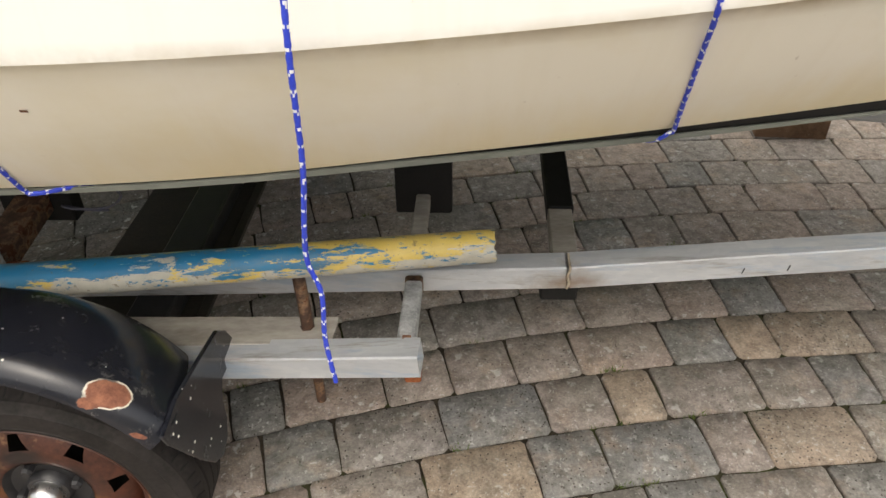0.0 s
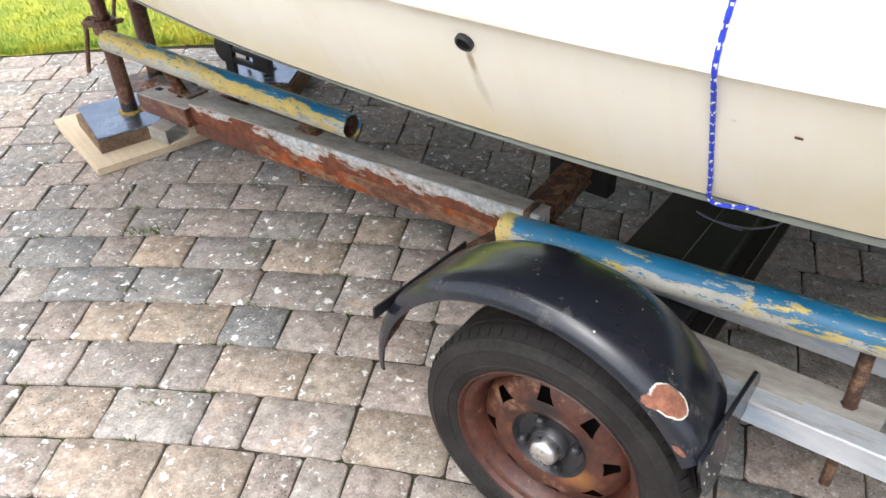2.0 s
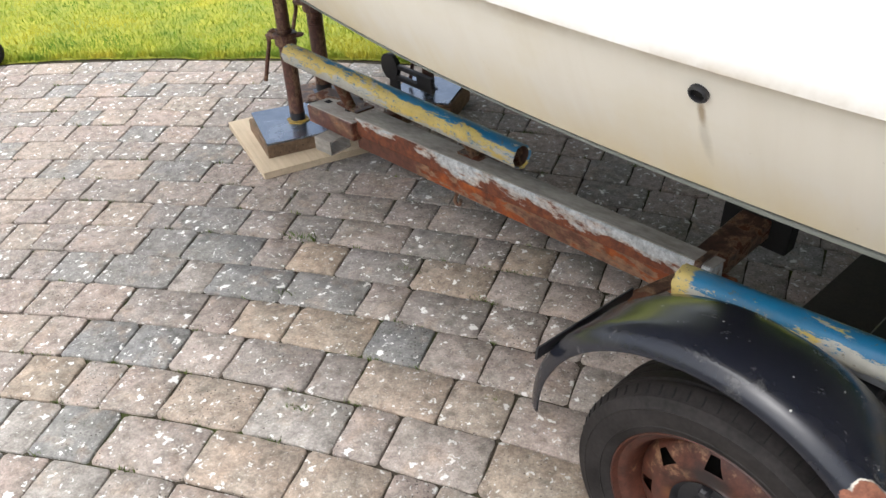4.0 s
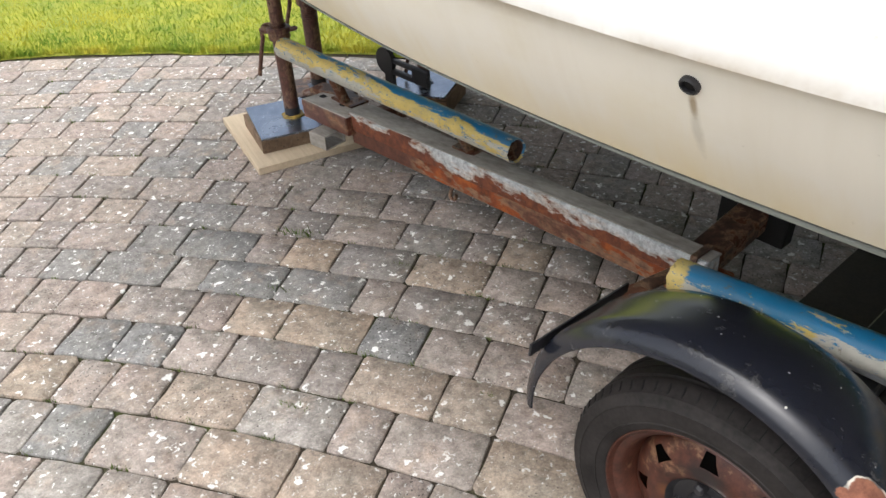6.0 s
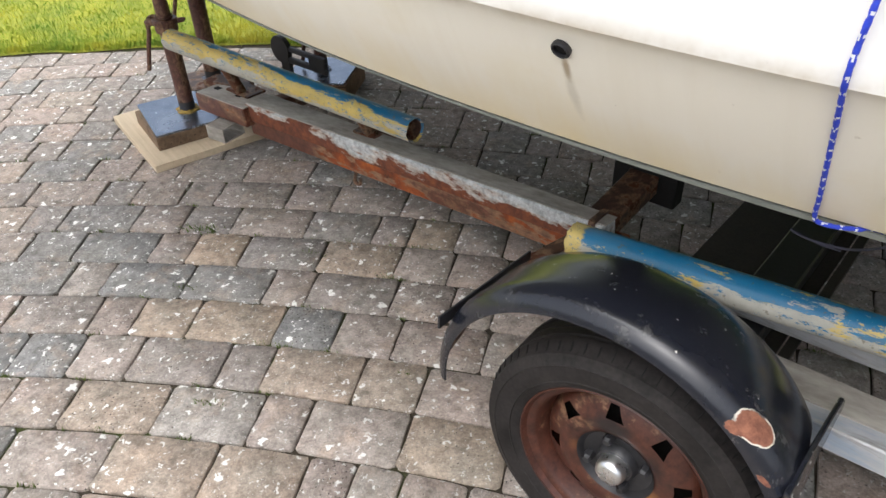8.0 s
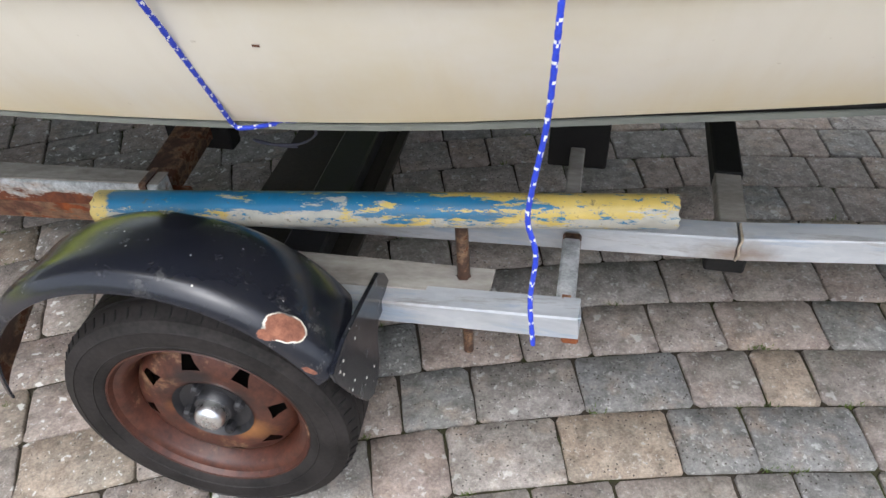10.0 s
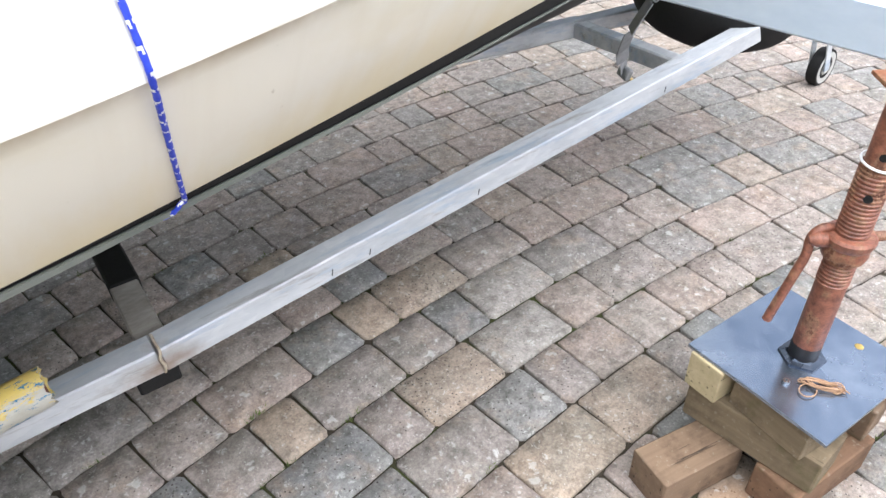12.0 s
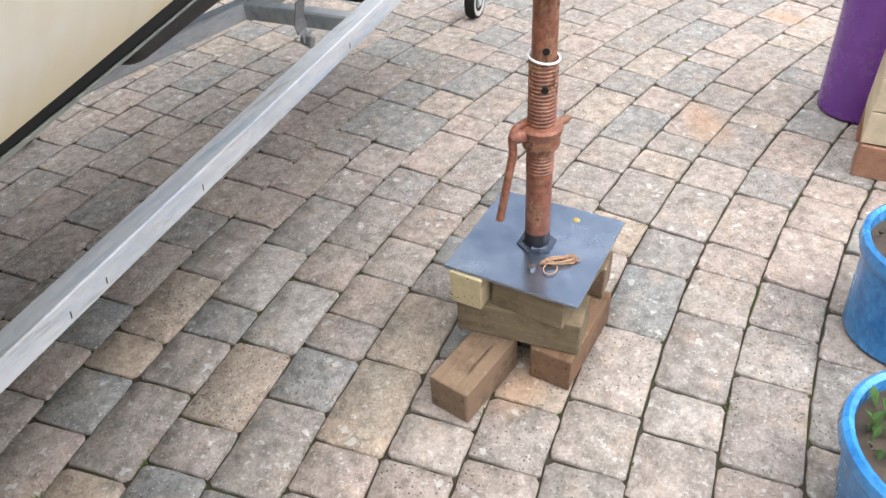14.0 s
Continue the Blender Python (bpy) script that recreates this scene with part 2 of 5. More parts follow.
def m_wood(name, c, c2, way, moss=0.0, dark=0.5, cracks=0.85):
    """Weathered sawn timber: grain and cracks along one axis (0: x, 1: y), damp stains, a film of moss."""
    m = Mat(name, 0.82, spec=0.3)
    st = (0.6, 14, 14) if way == 0 else (14, 0.6, 14)
    grain = m.noise(5, 6, 0.7, m.mapped(st))
    tone = m.noise(6, 4, 0.6, m.mapped(tuple(0.25 * v for v in st)))
    col = m.mix(m.math("ADD", m.math("MULTIPLY", grain, 0.6), m.math("MULTIPLY", tone, 0.4)), tuple(0.55 * v for v in c), tuple(1.25 * v for v in c2))
    damp = m.ramp(m.noise(9, 5, 0.7), [(0.48, 0.0), (0.68, dark)])
    col = m.mix(damp, col, tuple(0.35 * v for v in c))
    crack = m.ramp(m.noise(7, 3, 0.5, m.mapped(st, loc=(3, 1, 2))), [(0.66, 0.0), (0.70, cracks)])
    col = m.mix(crack, col, (0.025, 0.018, 0.012))
    if moss:
        col = m.mix(m.ramp(m.noise(11, 6, 0.72, m.mapped((1, 1, 1), loc=(7, 2, 5))), [(0.62 - moss, 0.0), (0.78 - moss, 0.65)]), col, (0.085, 0.095, 0.03))
    col = m.mix(m.ramp(m.noise(80, 4, 0.7), [(0.6, 0.0), (0.72, 0.4)]), col, (0.40, 0.36, 0.28))
    m.bump(m.math("SUBTRACT", m.math("MULTIPLY", grain, 0.8), crack), 0.5, 0.002)
    return m.done(col)


def m_galv():
    m = Mat("dull_galvanised_steel", 0.5, 0.15)
    v = m.voronoi(70, m.mapped((0.5, 1, 1)))
    n1 = m.noise(5, 5, 0.7, m.mapped((0.4, 2, 2)))
    col = m.ramp(n1, [(0.3, (0.37, 0.39, 0.405)), (0.55, (0.56, 0.575, 0.585)), (0.75, (0.68, 0.685, 0.68))])
    col = m.mix(m.math("MULTIPLY", m.axis(0, v.outputs["Color"]), 0.25), col, (0.34, 0.37, 0.42))
    st = m.noise(9, 6, 0.75, m.mapped((0.3, 3, 3)))
    col = m.mix(m.ramp(st, [(0.55, 0.0), (0.72, 0.8)]), col, (0.20, 0.16, 0.12))
    # rust that has bled from the joint, and blue-grey marks of old paint
    d = m.oval((0.545, -0.54, 0.10), (1, 0, 0.06), 0.075, 0.035, 0.8, 22)
    col = m.mix(m.ramp(d, [(0.15, 0.75), (0.62, 0.0)]), col, (0.22, 0.14, 0.08))
    old = m.ramp(m.noise(4.5, 6, 0.75, m.mapped((0.5, 4, 4), loc=(3, 8, 1))), [(0.53, 0.0), (0.63, 0.55)])
    col = m.mix(old, col, (0.27, 0.37, 0.50))
    m.bump(m.noise(60), 0.15)
    return m.done(col, m.ramp(n1, [(0.3, 0.42), (0.7, 0.62)]))


def m_hull(name, c, c2, stain, rough=0.3, drain=None, film=0.0):
    """Gelcoat: up is the height over the chine, from the boat's own origin."""
    m = Mat(name, rough)
    x, z = m.axis(0), m.axis(2)
    col = m.mix(m.noise(2.2, 5, 0.6), c, c2)
    back = m.math("MAXIMUM", m.math("SUBTRACT", -0.02, x), 0.0)
    rise = m.math("DIVIDE", m.math("MULTIPLY", back, back), m.math("ADD", back, 0.4))
    up = m.math("SUBTRACT", m.math("SUBTRACT", m.math("SUBTRACT", z, 0.4445), m.math("MULTIPLY", x, 0.083)), m.math("MULTIPLY", rise, 0.15))
    streak = m.noise(5, 5, 0.65, m.mapped((1.2, 0.3, 0.3)))
    patchy = m.math("ADD", m.math("MULTIPLY", up, -7.0), m.math("MULTIPLY", m.math("SUBTRACT", streak, 0.5), 2.0))
    col = m.mix(m.ramp(m.math("ADD", patchy, 0.6), [(0.0, 0.0), (0.9, 0.7)]), col, stain)
    cloud = m.noise(3.2, 5, 0.62, m.mapped((1, 0.5, 1.6), loc=(4, 1, 6)))
    col = m.mix(m.ramp(cloud, [(0.46, 0.0), (0.66, film)]), col, (0.70, 0.62, 0.40))
    runs = m.noise(9, 4, 0.6, m.mapped((2.2, 0.25, 0.12)))
    col = m.mix(m.ramp(runs, [(0.5, 0.0), (0.8, 0.14)]), col, (0.55, 0.47, 0.30))
    # dirt that gathers under the moulded ledge
    crest = m.math("SUBTRACT", m.math("ADD", up, m.math("MULTIPLY", rise, 0.02)), m.math("SUBTRACT", 0.2075, m.math("ADD", m.math("MULTIPLY", x, 0.0127), m.math("MULTIPLY", m.math("MULTIPLY", x, x), 0.0132))))
    dirty = m.math("SUBTRACT", 1.0, m.math("MULTIPLY", m.math("ABSOLUTE", m.math("ADD", crest, 0.008)), 55.0))
    col = m.mix(m.math("MULTIPLY", m.math("MAXIMUM", dirty, 0.0), m.ramp(m.noise(7, 5, 0.7), [(0.35, 0.1), (0.7, 0.8)])), col, (0.34, 0.25, 0.13))
    col = m.mix(m.ramp(m.noise(55, 4), [(0.71, 0.0), (0.78, 0.35)]), col, (0.30, 0.24, 0.15))
    if drain:
        # a short brown run below the drain, then a long faint grey one
        p, way = drain
        for k, a, b, f, tint in ((0.028, 0.022, 0.0045, 0.8, (0.30, 0.19, 0.08)), (0.066, 0.055, 0.007, 0.4, (0.42, 0.39, 0.29))):
            d = m.oval(Vector(p) - Vector(way).normalized() * k, way, a, b, 0.5, 60)
            col = m.mix(m.ramp(d, [(0.2, f), (0.6, 0.0)]), col, tint)
    m.bump(m.noise(3, 2), 0.05, 0.01)
    return m.done(col, m.ramp(m.noise(8), [(0.3, rough), (0.7, rough + 0.2)]))


def m_guard():
    """Black painted steel mudguard with bare rusty patches, mapped from the wheel arch's centre."""
    m = Mat("chipped_black_paint", 0.25, spec=0.55)
    col = m.mix(m.noise(9, 5), (0.006, 0.007, 0.011), (0.020, 0.022, 0.031))
    scuff = m.ramp(m.noise(22, 7, 0.78), [(0.57, 0.0), (0.74, 0.6)])
    col = m.mix(scuff, col, (0.10, 0.095, 0.085))
    dust = m.ramp(m.noise(4, 5, 0.7), [(0.5, 0.0), (0.8, 0.35)])
    col = m.mix(m.math("MULTIPLY", dust, 0.45), col, (0.12, 0.11, 0.10))
    rough = m.mix(scuff, m.ramp(m.noise(7, 5), [(0.3, 0.15), (0.7, 0.27)]), 0.55)
    specks = m.voronoi(75)
    col = m.mix(m.math("MULTIPLY", m.math("LESS_THAN", specks.outputs["Distance"], 0.13), m.math("GREATER_THAN", m.axis(1, specks.outputs["Color"]), 0.90)), col, (0.55, 0.53, 0.48))
    for p, way, a, b in GUARD_RUST:
        d = m.oval(p, way, a, b, 0.32 if a > 0.03 else 0.75, 38 if a > 0.03 else 90)
        big = a > 0.03
        edge = m.ramp(d, [(0.55, 1.0), (0.575, 0.0)])
        if big:
            col = m.mix(m.math("MULTIPLY", edge, m.ramp(m.noise(25, 3), [(0.36, 0.15), (0.5, 1.0)])), col, (0.72, 0.68, 0.58))
        col = m.mix(m.ramp(d, [(0.49, 1.0), (0.52, 0.0)]), col, m.ramp(m.noise(70, 5, 0.7), [(0.32, (0.13, 0.045, 0.028)), (0.68, (0.34, 0.14, 0.08))]))
        rough = m.mix(edge, rough, 0.85)
    m.bump(m.noise(60, 4), 0.10, 0.001)
    return m.done(col, rough)


def m_joint():
    """Dark joint sand with grit and stretches of moss."""
    m = Mat("joint_sand_and_moss", 0.95, spec=0.2)
    col = m.mix(m.noise(60, 5, 0.7), (0.016, 0.013, 0.009), (0.075, 0.062, 0.045))
    col = m.mix(m.ramp(m.noise(2.6, 5, 0.7), [(0.5, 0.0), (0.62, 0.75)]), col, (0.045, 0.062, 0.012))
    m.bump(m.noise(120, 4), 0.6, 0.003)
    return m.done(col)


GUARD_RUST = [((0.217, -0.064, 0.249), (1, 0.25, -0.30), 0.033, 0.020), ((0.193, -0.082, 0.249), (1, 0, -0.45), 0.014, 0.008), ((0.250, -0.086, 0.185), (1, 0, -0.6), 0.013, 0.004), ((0.105, -0.022, 0.330), (1, 0.4, 0), 0.010, 0.005), ((0.13, -0.05, 0.315), (1, 0.4, 0), 0.005, 0.004)]
TONES = [(0.305, 0.248, 0.219), (0.268, 0.234, 0.213), (0.335, 0.272, 0.238), (0.282, 0.241, 0.219), (0.25, 0.228, 0.213), (0.318, 0.268, 0.239), (0.345, 0.285, 0.24), (0.235, 0.226, 0.217)]
M_SETT = {"n": m_paver("brownish_sett", TONES[:6]), "o": m_paver("buff_sett", [(0.355, 0.283, 0.22), (0.345, 0.272, 0.207), (0.335, 0.268, 0.213)]),
          "b": m_paver("blue_grey_sett", [(0.212, 0.211, 0.207), (0.232, 0.226, 0.218), (0.202, 0.202, 0.20)]), "w": m_paver("pale_sett", [(0.34, 0.302, 0.273), (0.35, 0.298, 0.264), (0.325, 0.298, 0.273)])}
M_PAVERS = m_paver("mixed_setts", TONES, True)
M_POLE = m_pole("flaked_blue_over_yellow_paint", -1.7, -0.2, 0.46, -0.28, -0.2, -0.462, 0.9)
M_POLE_REAR = m_pole("flaked_yellow_paint", 0.7, 1.05, -0.50, -0.42, -0.5, -0.59, 0.2)
M_SAND = m_joint()
M_SOIL = simple("dark_soil", (0.03, 0.022, 0.015), (0.09, 0.065, 0.045), 30, 0.95)
M_WHITE = m_hull("white_gelcoat", (0.84, 0.83, 0.79), (0.81, 0.80, 0.75), (0.72, 0.69, 0.58))
M_CREAM = m_hull("yellowed_gelcoat", (0.82, 0.785, 0.69), (0.79, 0.75, 0.63), (0.75, 0.62, 0.34), 0.3, ((-0.734, -1.108, 0.606), (0, -0.107, 0.20)), 0.4)
M_STRAKE = simple("grey_green_rubbing_strip", (0.10, 0.11, 0.097), (0.20, 0.21, 0.18), 12, 0.6, stretch=(0.3, 1, 1))
# the keel's dark paint; on the hull bottom the colour also holds shade
M_BOTTOM = simple("dark_keel_paint_and_bottom_shade", (0.026, 0.025, 0.025), (0.062, 0.058, 0.054), 6, 0.6)
M_BLACK = simple("black_rubber", (0.006, 0.006, 0.006), (0.018, 0.017, 0.016), 25, 0.75, spec=0.25)
M_BLACKSTEEL = simple("black_painted_steel", (0.010, 0.010, 0.012), (0.035, 0.034, 0.036), 18, 0.45)
M_SHEET = simple("dusty_dark_sheet", (0.020, 0.018, 0.015), (0.060, 0.052, 0.042), 14, 0.8)
M_GUARD = m_guard()
M_PROPDARK = m_flaked("dark_brown_prop_paint", (0.075, 0.030, 0.022), (0.13, 0.055, 0.038), 0.55, 12, (1, 1, 0.4), (0.06, 0.028, 0.018), (0.14, 0.065, 0.04))
M_WELDYELLOW = simple("heat_yellowed_weld", (0.07, 0.05, 0.03), (0.50, 0.33, 0.05), 50, 0.6)
M_WELDPALE = simple("pale_weld_scale", (0.24, 0.17, 0.10), (0.58, 0.52, 0.42), 60, 0.7)
M_BRASS = simple("tarnished_brass", (0.22, 0.15, 0.05), (0.42, 0.30, 0.12), 40, 0.4, 0.8)
M_TYRE = simple("dusty_tyre_rubber", (0.006, 0.0057, 0.0055), (0.040, 0.035, 0.033), 12, 0.68, spec=0.22)
M_RIM = m_flaked("rusty_brown_wheel_paint", (0.045, 0.015, 0.010), (0.095, 0.030, 0.016), 0.63, 9, (1, 1, 1), (0.10, 0.035, 0.016), (0.18, 0.072, 0.026), blooms=[((-0.337, -0.98, -0.005), 0.085, (0.012, 0.010, 0.010), 0.95), ((-0.30, -0.975, -0.075), 0.055, (0.26, 0.11, 0.03), 0.9), ((-0.41, -0.975, -0.03), 0.035, (0.20, 0.08, 0.025), 0.7), ((-0.37, -0.975, 0.06), 0.045, (0.015, 0.012, 0.012), 0.9)])
M_CHROME = simple("bright_zinc_cap", (0.68, 0.68, 0.67), (0.80, 0.80, 0.79), 30, 0.28, 1.0, 0.05)
M_GALV = m_galv()
M_RAIL = m_flaked("flaked_grey_rail_paint", (0.40, 0.425, 0.44), (0.56, 0.57, 0.56), 0.585, 10, (0.3, 1, 1), (0.15, 0.045, 0.022), (0.27, 0.09, 0.03), low=3.2, mid=0.127, slope=0.084, aft=0.075)
M_STUB = m_flaked("flaked_grey_stub_paint", (0.34, 0.36, 0.375), (0.50, 0.50, 0.48), 0.63, 8, (1, 0.3, 1))
M_RAILTOP = simple("weathered_dirty_grey_paint", (0.17, 0.15, 0.125), (0.47, 0.44, 0.39), 9, 0.75, stretch=(0.35, 1, 1))
M_RUST = m_flaked("bare_orange_rust", (0.15, 0.045, 0.02), (0.24, 0.075, 0.025), 0.50, 7, (0.4, 1, 1), (0.23, 0.065, 0.018), (0.40, 0.13, 0.03))
M_FLANGE = m_flaked("dark_red_rust", (0.085, 0.03, 0.02), (0.13, 0.045, 0.025), 0.43, 6, (0.3, 1, 1), (0.22, 0.050, 0.013), (0.42, 0.115, 0.020), aft=-0.07)
M_DARKRUST = m_flaked("dark_rusty_steel", (0.045, 0.022, 0.015), (0.08, 0.04, 0.025), 0.52, 12, (1, 1, 1), (0.11, 0.042, 0.022), (0.18, 0.075, 0.035))
M_PROP = m_flaked("red_oxide_prop_paint", (0.18, 0.064, 0.038), (0.27, 0.108, 0.066), 0.56, 14, (1, 1, 0.6), (0.14, 0.058, 0.035), (0.24, 0.115, 0.065))
M_PLATE = simple("blued_steel_plate", (0.19, 0.24, 0.32), (0.38, 0.43, 0.51), 4, 0.22, 0.9, 0.04)
M_BEAM = simple("pale_blue_beam_paint", (0.45, 0.53, 0.63), (0.57, 0.64, 0.72), 5, 0.45, stretch=(1, 0.4, 1))
M_DRYWOOD = m_wood("old_sawn_timber", (0.16, 0.105, 0.065), (0.27, 0.185, 0.12), 0, 0.03, 0.7)
M_GREENWOOD = m_wood("mossy_sawn_timber", (0.15, 0.11, 0.065), (0.26, 0.20, 0.125), 1, 0.08, 0.65)
M_FRESHWOOD = m_wood("pale_sawn_pine", (0.46, 0.37, 0.20), (0.60, 0.50, 0.31), 0, 0.06, 0.25)
M_REDWOOD = m_wood("damp_reddish_timber", (0.14, 0.078, 0.045), (0.25, 0.15, 0.09), 0, 0.03, 0.65)
M_BOARD = m_wood("pale_plywood", (0.56, 0.44, 0.29), (0.64, 0.53, 0.38), 0, 0.0, 0.12, 0.0)
M_ROPEBLUE = simple("blue_polypropylene_rope", (0.012, 0.03, 0.40), (0.03, 0.07, 0.62), 300, 0.5)
M_ROPEWHITE = simple("white_rope_fleck", (0.70, 0.71, 0.72), (0.80, 0.80, 0.80), 300, 0.6)
M_CORD = simple("thin_dark_cord", (0.02, 0.02, 0.03), (0.05, 0.05, 0.08), 100, 0.7)
M_STRING = simple("tan_garden_string", (0.30, 0.17, 0.09), (0.48, 0.30, 0.18), 200, 0.85)
M_STRAP = simple("grey_webbing", (0.20, 0.205, 0.21), (0.32, 0.325, 0.33), 40, 0.8)
M_PURPLE = simple("glazed_purple_ceramic", (0.11, 0.03, 0.21), (0.17, 0.05, 0.30), 5, 0.28, bump=0.05)
M_BLUEPOT = simple("glazed_blue_ceramic", (0.010, 0.085, 0.31), (0.07, 0.33, 0.70), 9, 0.2, bump=0.05, stretch=(1, 1, 0.6))
M_LEAF = simple("green_leaf", (0.03, 0.075, 0.015), (0.09, 0.17, 0.035), 20, 0.6)
M_RED = simple("red_plastic", (0.32, 0.03, 0.015), (0.45, 0.05, 0.02), 20, 0.45)
M_LAWN = simple("short_lawn", (0.13, 0.19, 0.018), (0.38, 0.36, 0.035), 2.6, 0.9)
M_WHITEPLASTIC = simple("grey_white_wheel", (0.40, 0.40, 0.37), (0.55, 0.54, 0.50), 20, 0.6)


def m_grass():
    m = Mat("grass_blades", 0.7, spec=0.25)
    rnd = m.n.new("ShaderNodeNewGeometry").outputs["Random Per Island"]
    patch = m.ramp(m.noise(2.4, 5, 0.65), [(0.38, (0.11, 0.25, 0.022)), (0.5, (0.30, 0.38, 0.03)), (0.60, (0.58, 0.52, 0.05))])
    col = m.mix(m.math("MULTIPLY", rnd, 0.45), patch, (0.24, 0.26, 0.05))
    return m.done(col)


M_GRASS = m_grass()
M_RENDER = simple("rough_pale_render", (0.60, 0.58, 0.54), (0.70, 0.68, 0.63), 3, 0.9)
M_LIGHT_BLOCK = simple("dark_green_light_block", (0.02, 0.04, 0.012), (0.06, 0.10, 0.03), 5, 0.9, bump=0.8)
M_SCRAP = simple("yellow_scrap", (0.30, 0.20, 0.05), (0.50, 0.36, 0.10), 60, 0.7)
M_COLLAR = simple("dark_blued_weld", (0.05, 0.065, 0.09), (0.12, 0.14, 0.18), 12, 0.3, 0.8, 0.1)
M_WEED = simple("moss_and_weeds", (0.045, 0.075, 0.012), (0.13, 0.17, 0.03), 9, 0.8)
M_FOOT = simple("reddish_timber_foot", (0.22, 0.10, 0.06), (0.40, 0.22, 0.14), 9, 0.75, stretch=(0.25, 3, 3))

# ================= mesh helpers =================
ORIGIN = {}


def thing(name, at, label, category, group="", kind=""):
    ob = new(name)
    ob.location = at
    ob.empty_display_size = 0.1
    ORIGIN[ob] = Vector(at)
    return tagged(ob, label, category, group, kind)


def part(name, bm, mats, parent=None, label="", smooth=False):
    """Links a bmesh, in world coordinates, as one mesh object under a thing or a part."""
    me = bpy.data.meshes.new(name)
    o = ORIGIN.get(parent, Vector((0, 0, 0)))
    if parent is not None:
        bmesh.ops.translate(bm, verts=bm.verts, vec=-o)
    if smooth:
        for fc in bm.faces:
            fc.smooth = True
        for e in bm.edges:
            if len(e.link_faces) == 2 and e.calc_face_angle(0) > radians(38):
                e.smooth = False
    bm.to_mesh(me)
    bm.free()
    for mt in mats if isinstance(mats, (list, tuple)) else (mats,):
        me.materials.append(mt)
    ob = new(name, me)
    if parent is not None:
        ob.parent = parent
        ORIGIN[ob] = o
    return tagged(ob, label)


def solo(name, bm, mats, label, category, group="", kind="", smooth=False):
    """A thing that is one mesh; its origin is moved to its base."""
    lo = [min(v.co[k] for v in bm.verts) for k in range(3)]
    hi = [max(v.co[k] for v in bm.verts) for k in range(3)]
    at = Vector(((lo[0] + hi[0]) / 2, (lo[1] + hi[1]) / 2, lo[2]))
    bmesh.ops.translate(bm, verts=bm.verts, vec=-at)
    ob = part(name, bm, mats, None, "", smooth)
    ob.location = at
    ORIGIN[ob] = at
    return tagged(ob, label, category, group, kind)


def bevel(bm, w, seg=1):
    es = [e for e in bm.edges if len(e.link_faces) == 2 and e.calc_face_angle(0) > radians(30)]
    if w > 0:
        bmesh.ops.bevel(bm, geom=es, offset=w, segments=seg, affect="EDGES", profile=0.5)
    return bm


def box(size, m=None, b=0.002, seg=1):
    bm = bmesh.new()
    bmesh.ops.create_cube(bm, size=1.0, matrix=Matrix.Diagonal((*size, 1)))
    bevel(bm, b, seg)
    if m is not None:
        bm.transform(m)
    return bm


def along(p, q, up=(0, 0, 1)):
    """A frame at the middle of p-q whose x runs from p to q and whose z leans to up."""
    p, q = Vector(p), Vector(q)
    x = (q - p).normalized()
    y = Vector(up).cross(x).normalized()
    z = x.cross(y)
    m = Matrix((x, y, z)).transposed().to_4x4()
    m.translation = (p + q) / 2
    return m, (q - p).length


def bar(p, q, w, h, b=0.002, up=(0, 0, 1)):
    m, n = along(p, q, up)
    return box((n, w, h), m, b)


def hollow(p, q, w, h, wall=0.004, up=(0, 0, 1), b=0.003):
    """A square tube with open ends, its axis from p to q."""
    m, n = along(p, q, up)
    bm = bmesh.new()
    rings = []
    k = b
    for x in (-n / 2, n / 2):
        for d, kk in ((0, k), (wall, k * 0.5)):
            a, c = w / 2 - d, h / 2 - d
            ring = [(a, -c + kk), (a, c - kk), (a - kk, c), (-a + kk, c), (-a, c - kk), (-a, -c + kk), (-a + kk, -c), (a - kk, -c)]
            rings.append([bm.verts.new(m @ Vector((x, y, z))) for y, z in ring])
    lo, li, ro, ri = rings
    for i in range(8):
        j = (i + 1) % 8
        bm.faces.new((lo[i], ro[i], ro[j], lo[j]))
        bm.faces.new((li[j], ri[j], ri[i], li[i]))
        bm.faces.new((lo[j], li[j], li[i], lo[i]))
        bm.faces.new((ro[i], ri[i], ri[j], ro[j]))
    bmesh.ops.recalc_face_normals(bm, faces=bm.faces)
    return bm


def sweep(points, radii, sides=12, cap=True, closed=False):
    """A round tube through points."""
    bm = bmesh.new()
    pts = [Vector(p) for p in points]
    n = len(pts)
    radii = radii if isinstance(radii, (list, tuple)) else [radii] * n
    rings, ref = [], None
    for i, p in enumerate(pts):
        if closed:
            t = (pts[(i + 1) % n] - pts[i - 1]).normalized()
        else:
            t = (pts[min(i + 1, n - 1)] - pts[max(i - 1, 0)]).normalized()
        if ref is None:
            ref = t.orthogonal().normalized()
        ref = (ref - t * ref.dot(t)).normalized()
        s = t.cross(ref)
        rings.append([bm.verts.new(p + radii[i] * (math.cos(a) * ref + math.sin(a) * s)) for a in (2 * math.pi * k / sides for k in range(sides))])
    for i in range(n if closed else n - 1):
        a, b_ = rings[i], rings[(i + 1) % n]
        for k in range(sides):
            bm.faces.new((a[k], a[(k + 1) % sides], b_[(k + 1) % sides], b_[k]))
    if cap and not closed:
        bm.faces.new(rings[0][::-1])
        bm.faces.new(rings[-1])
    bmesh.ops.recalc_face_normals(bm, faces=bm.faces)
    return bm


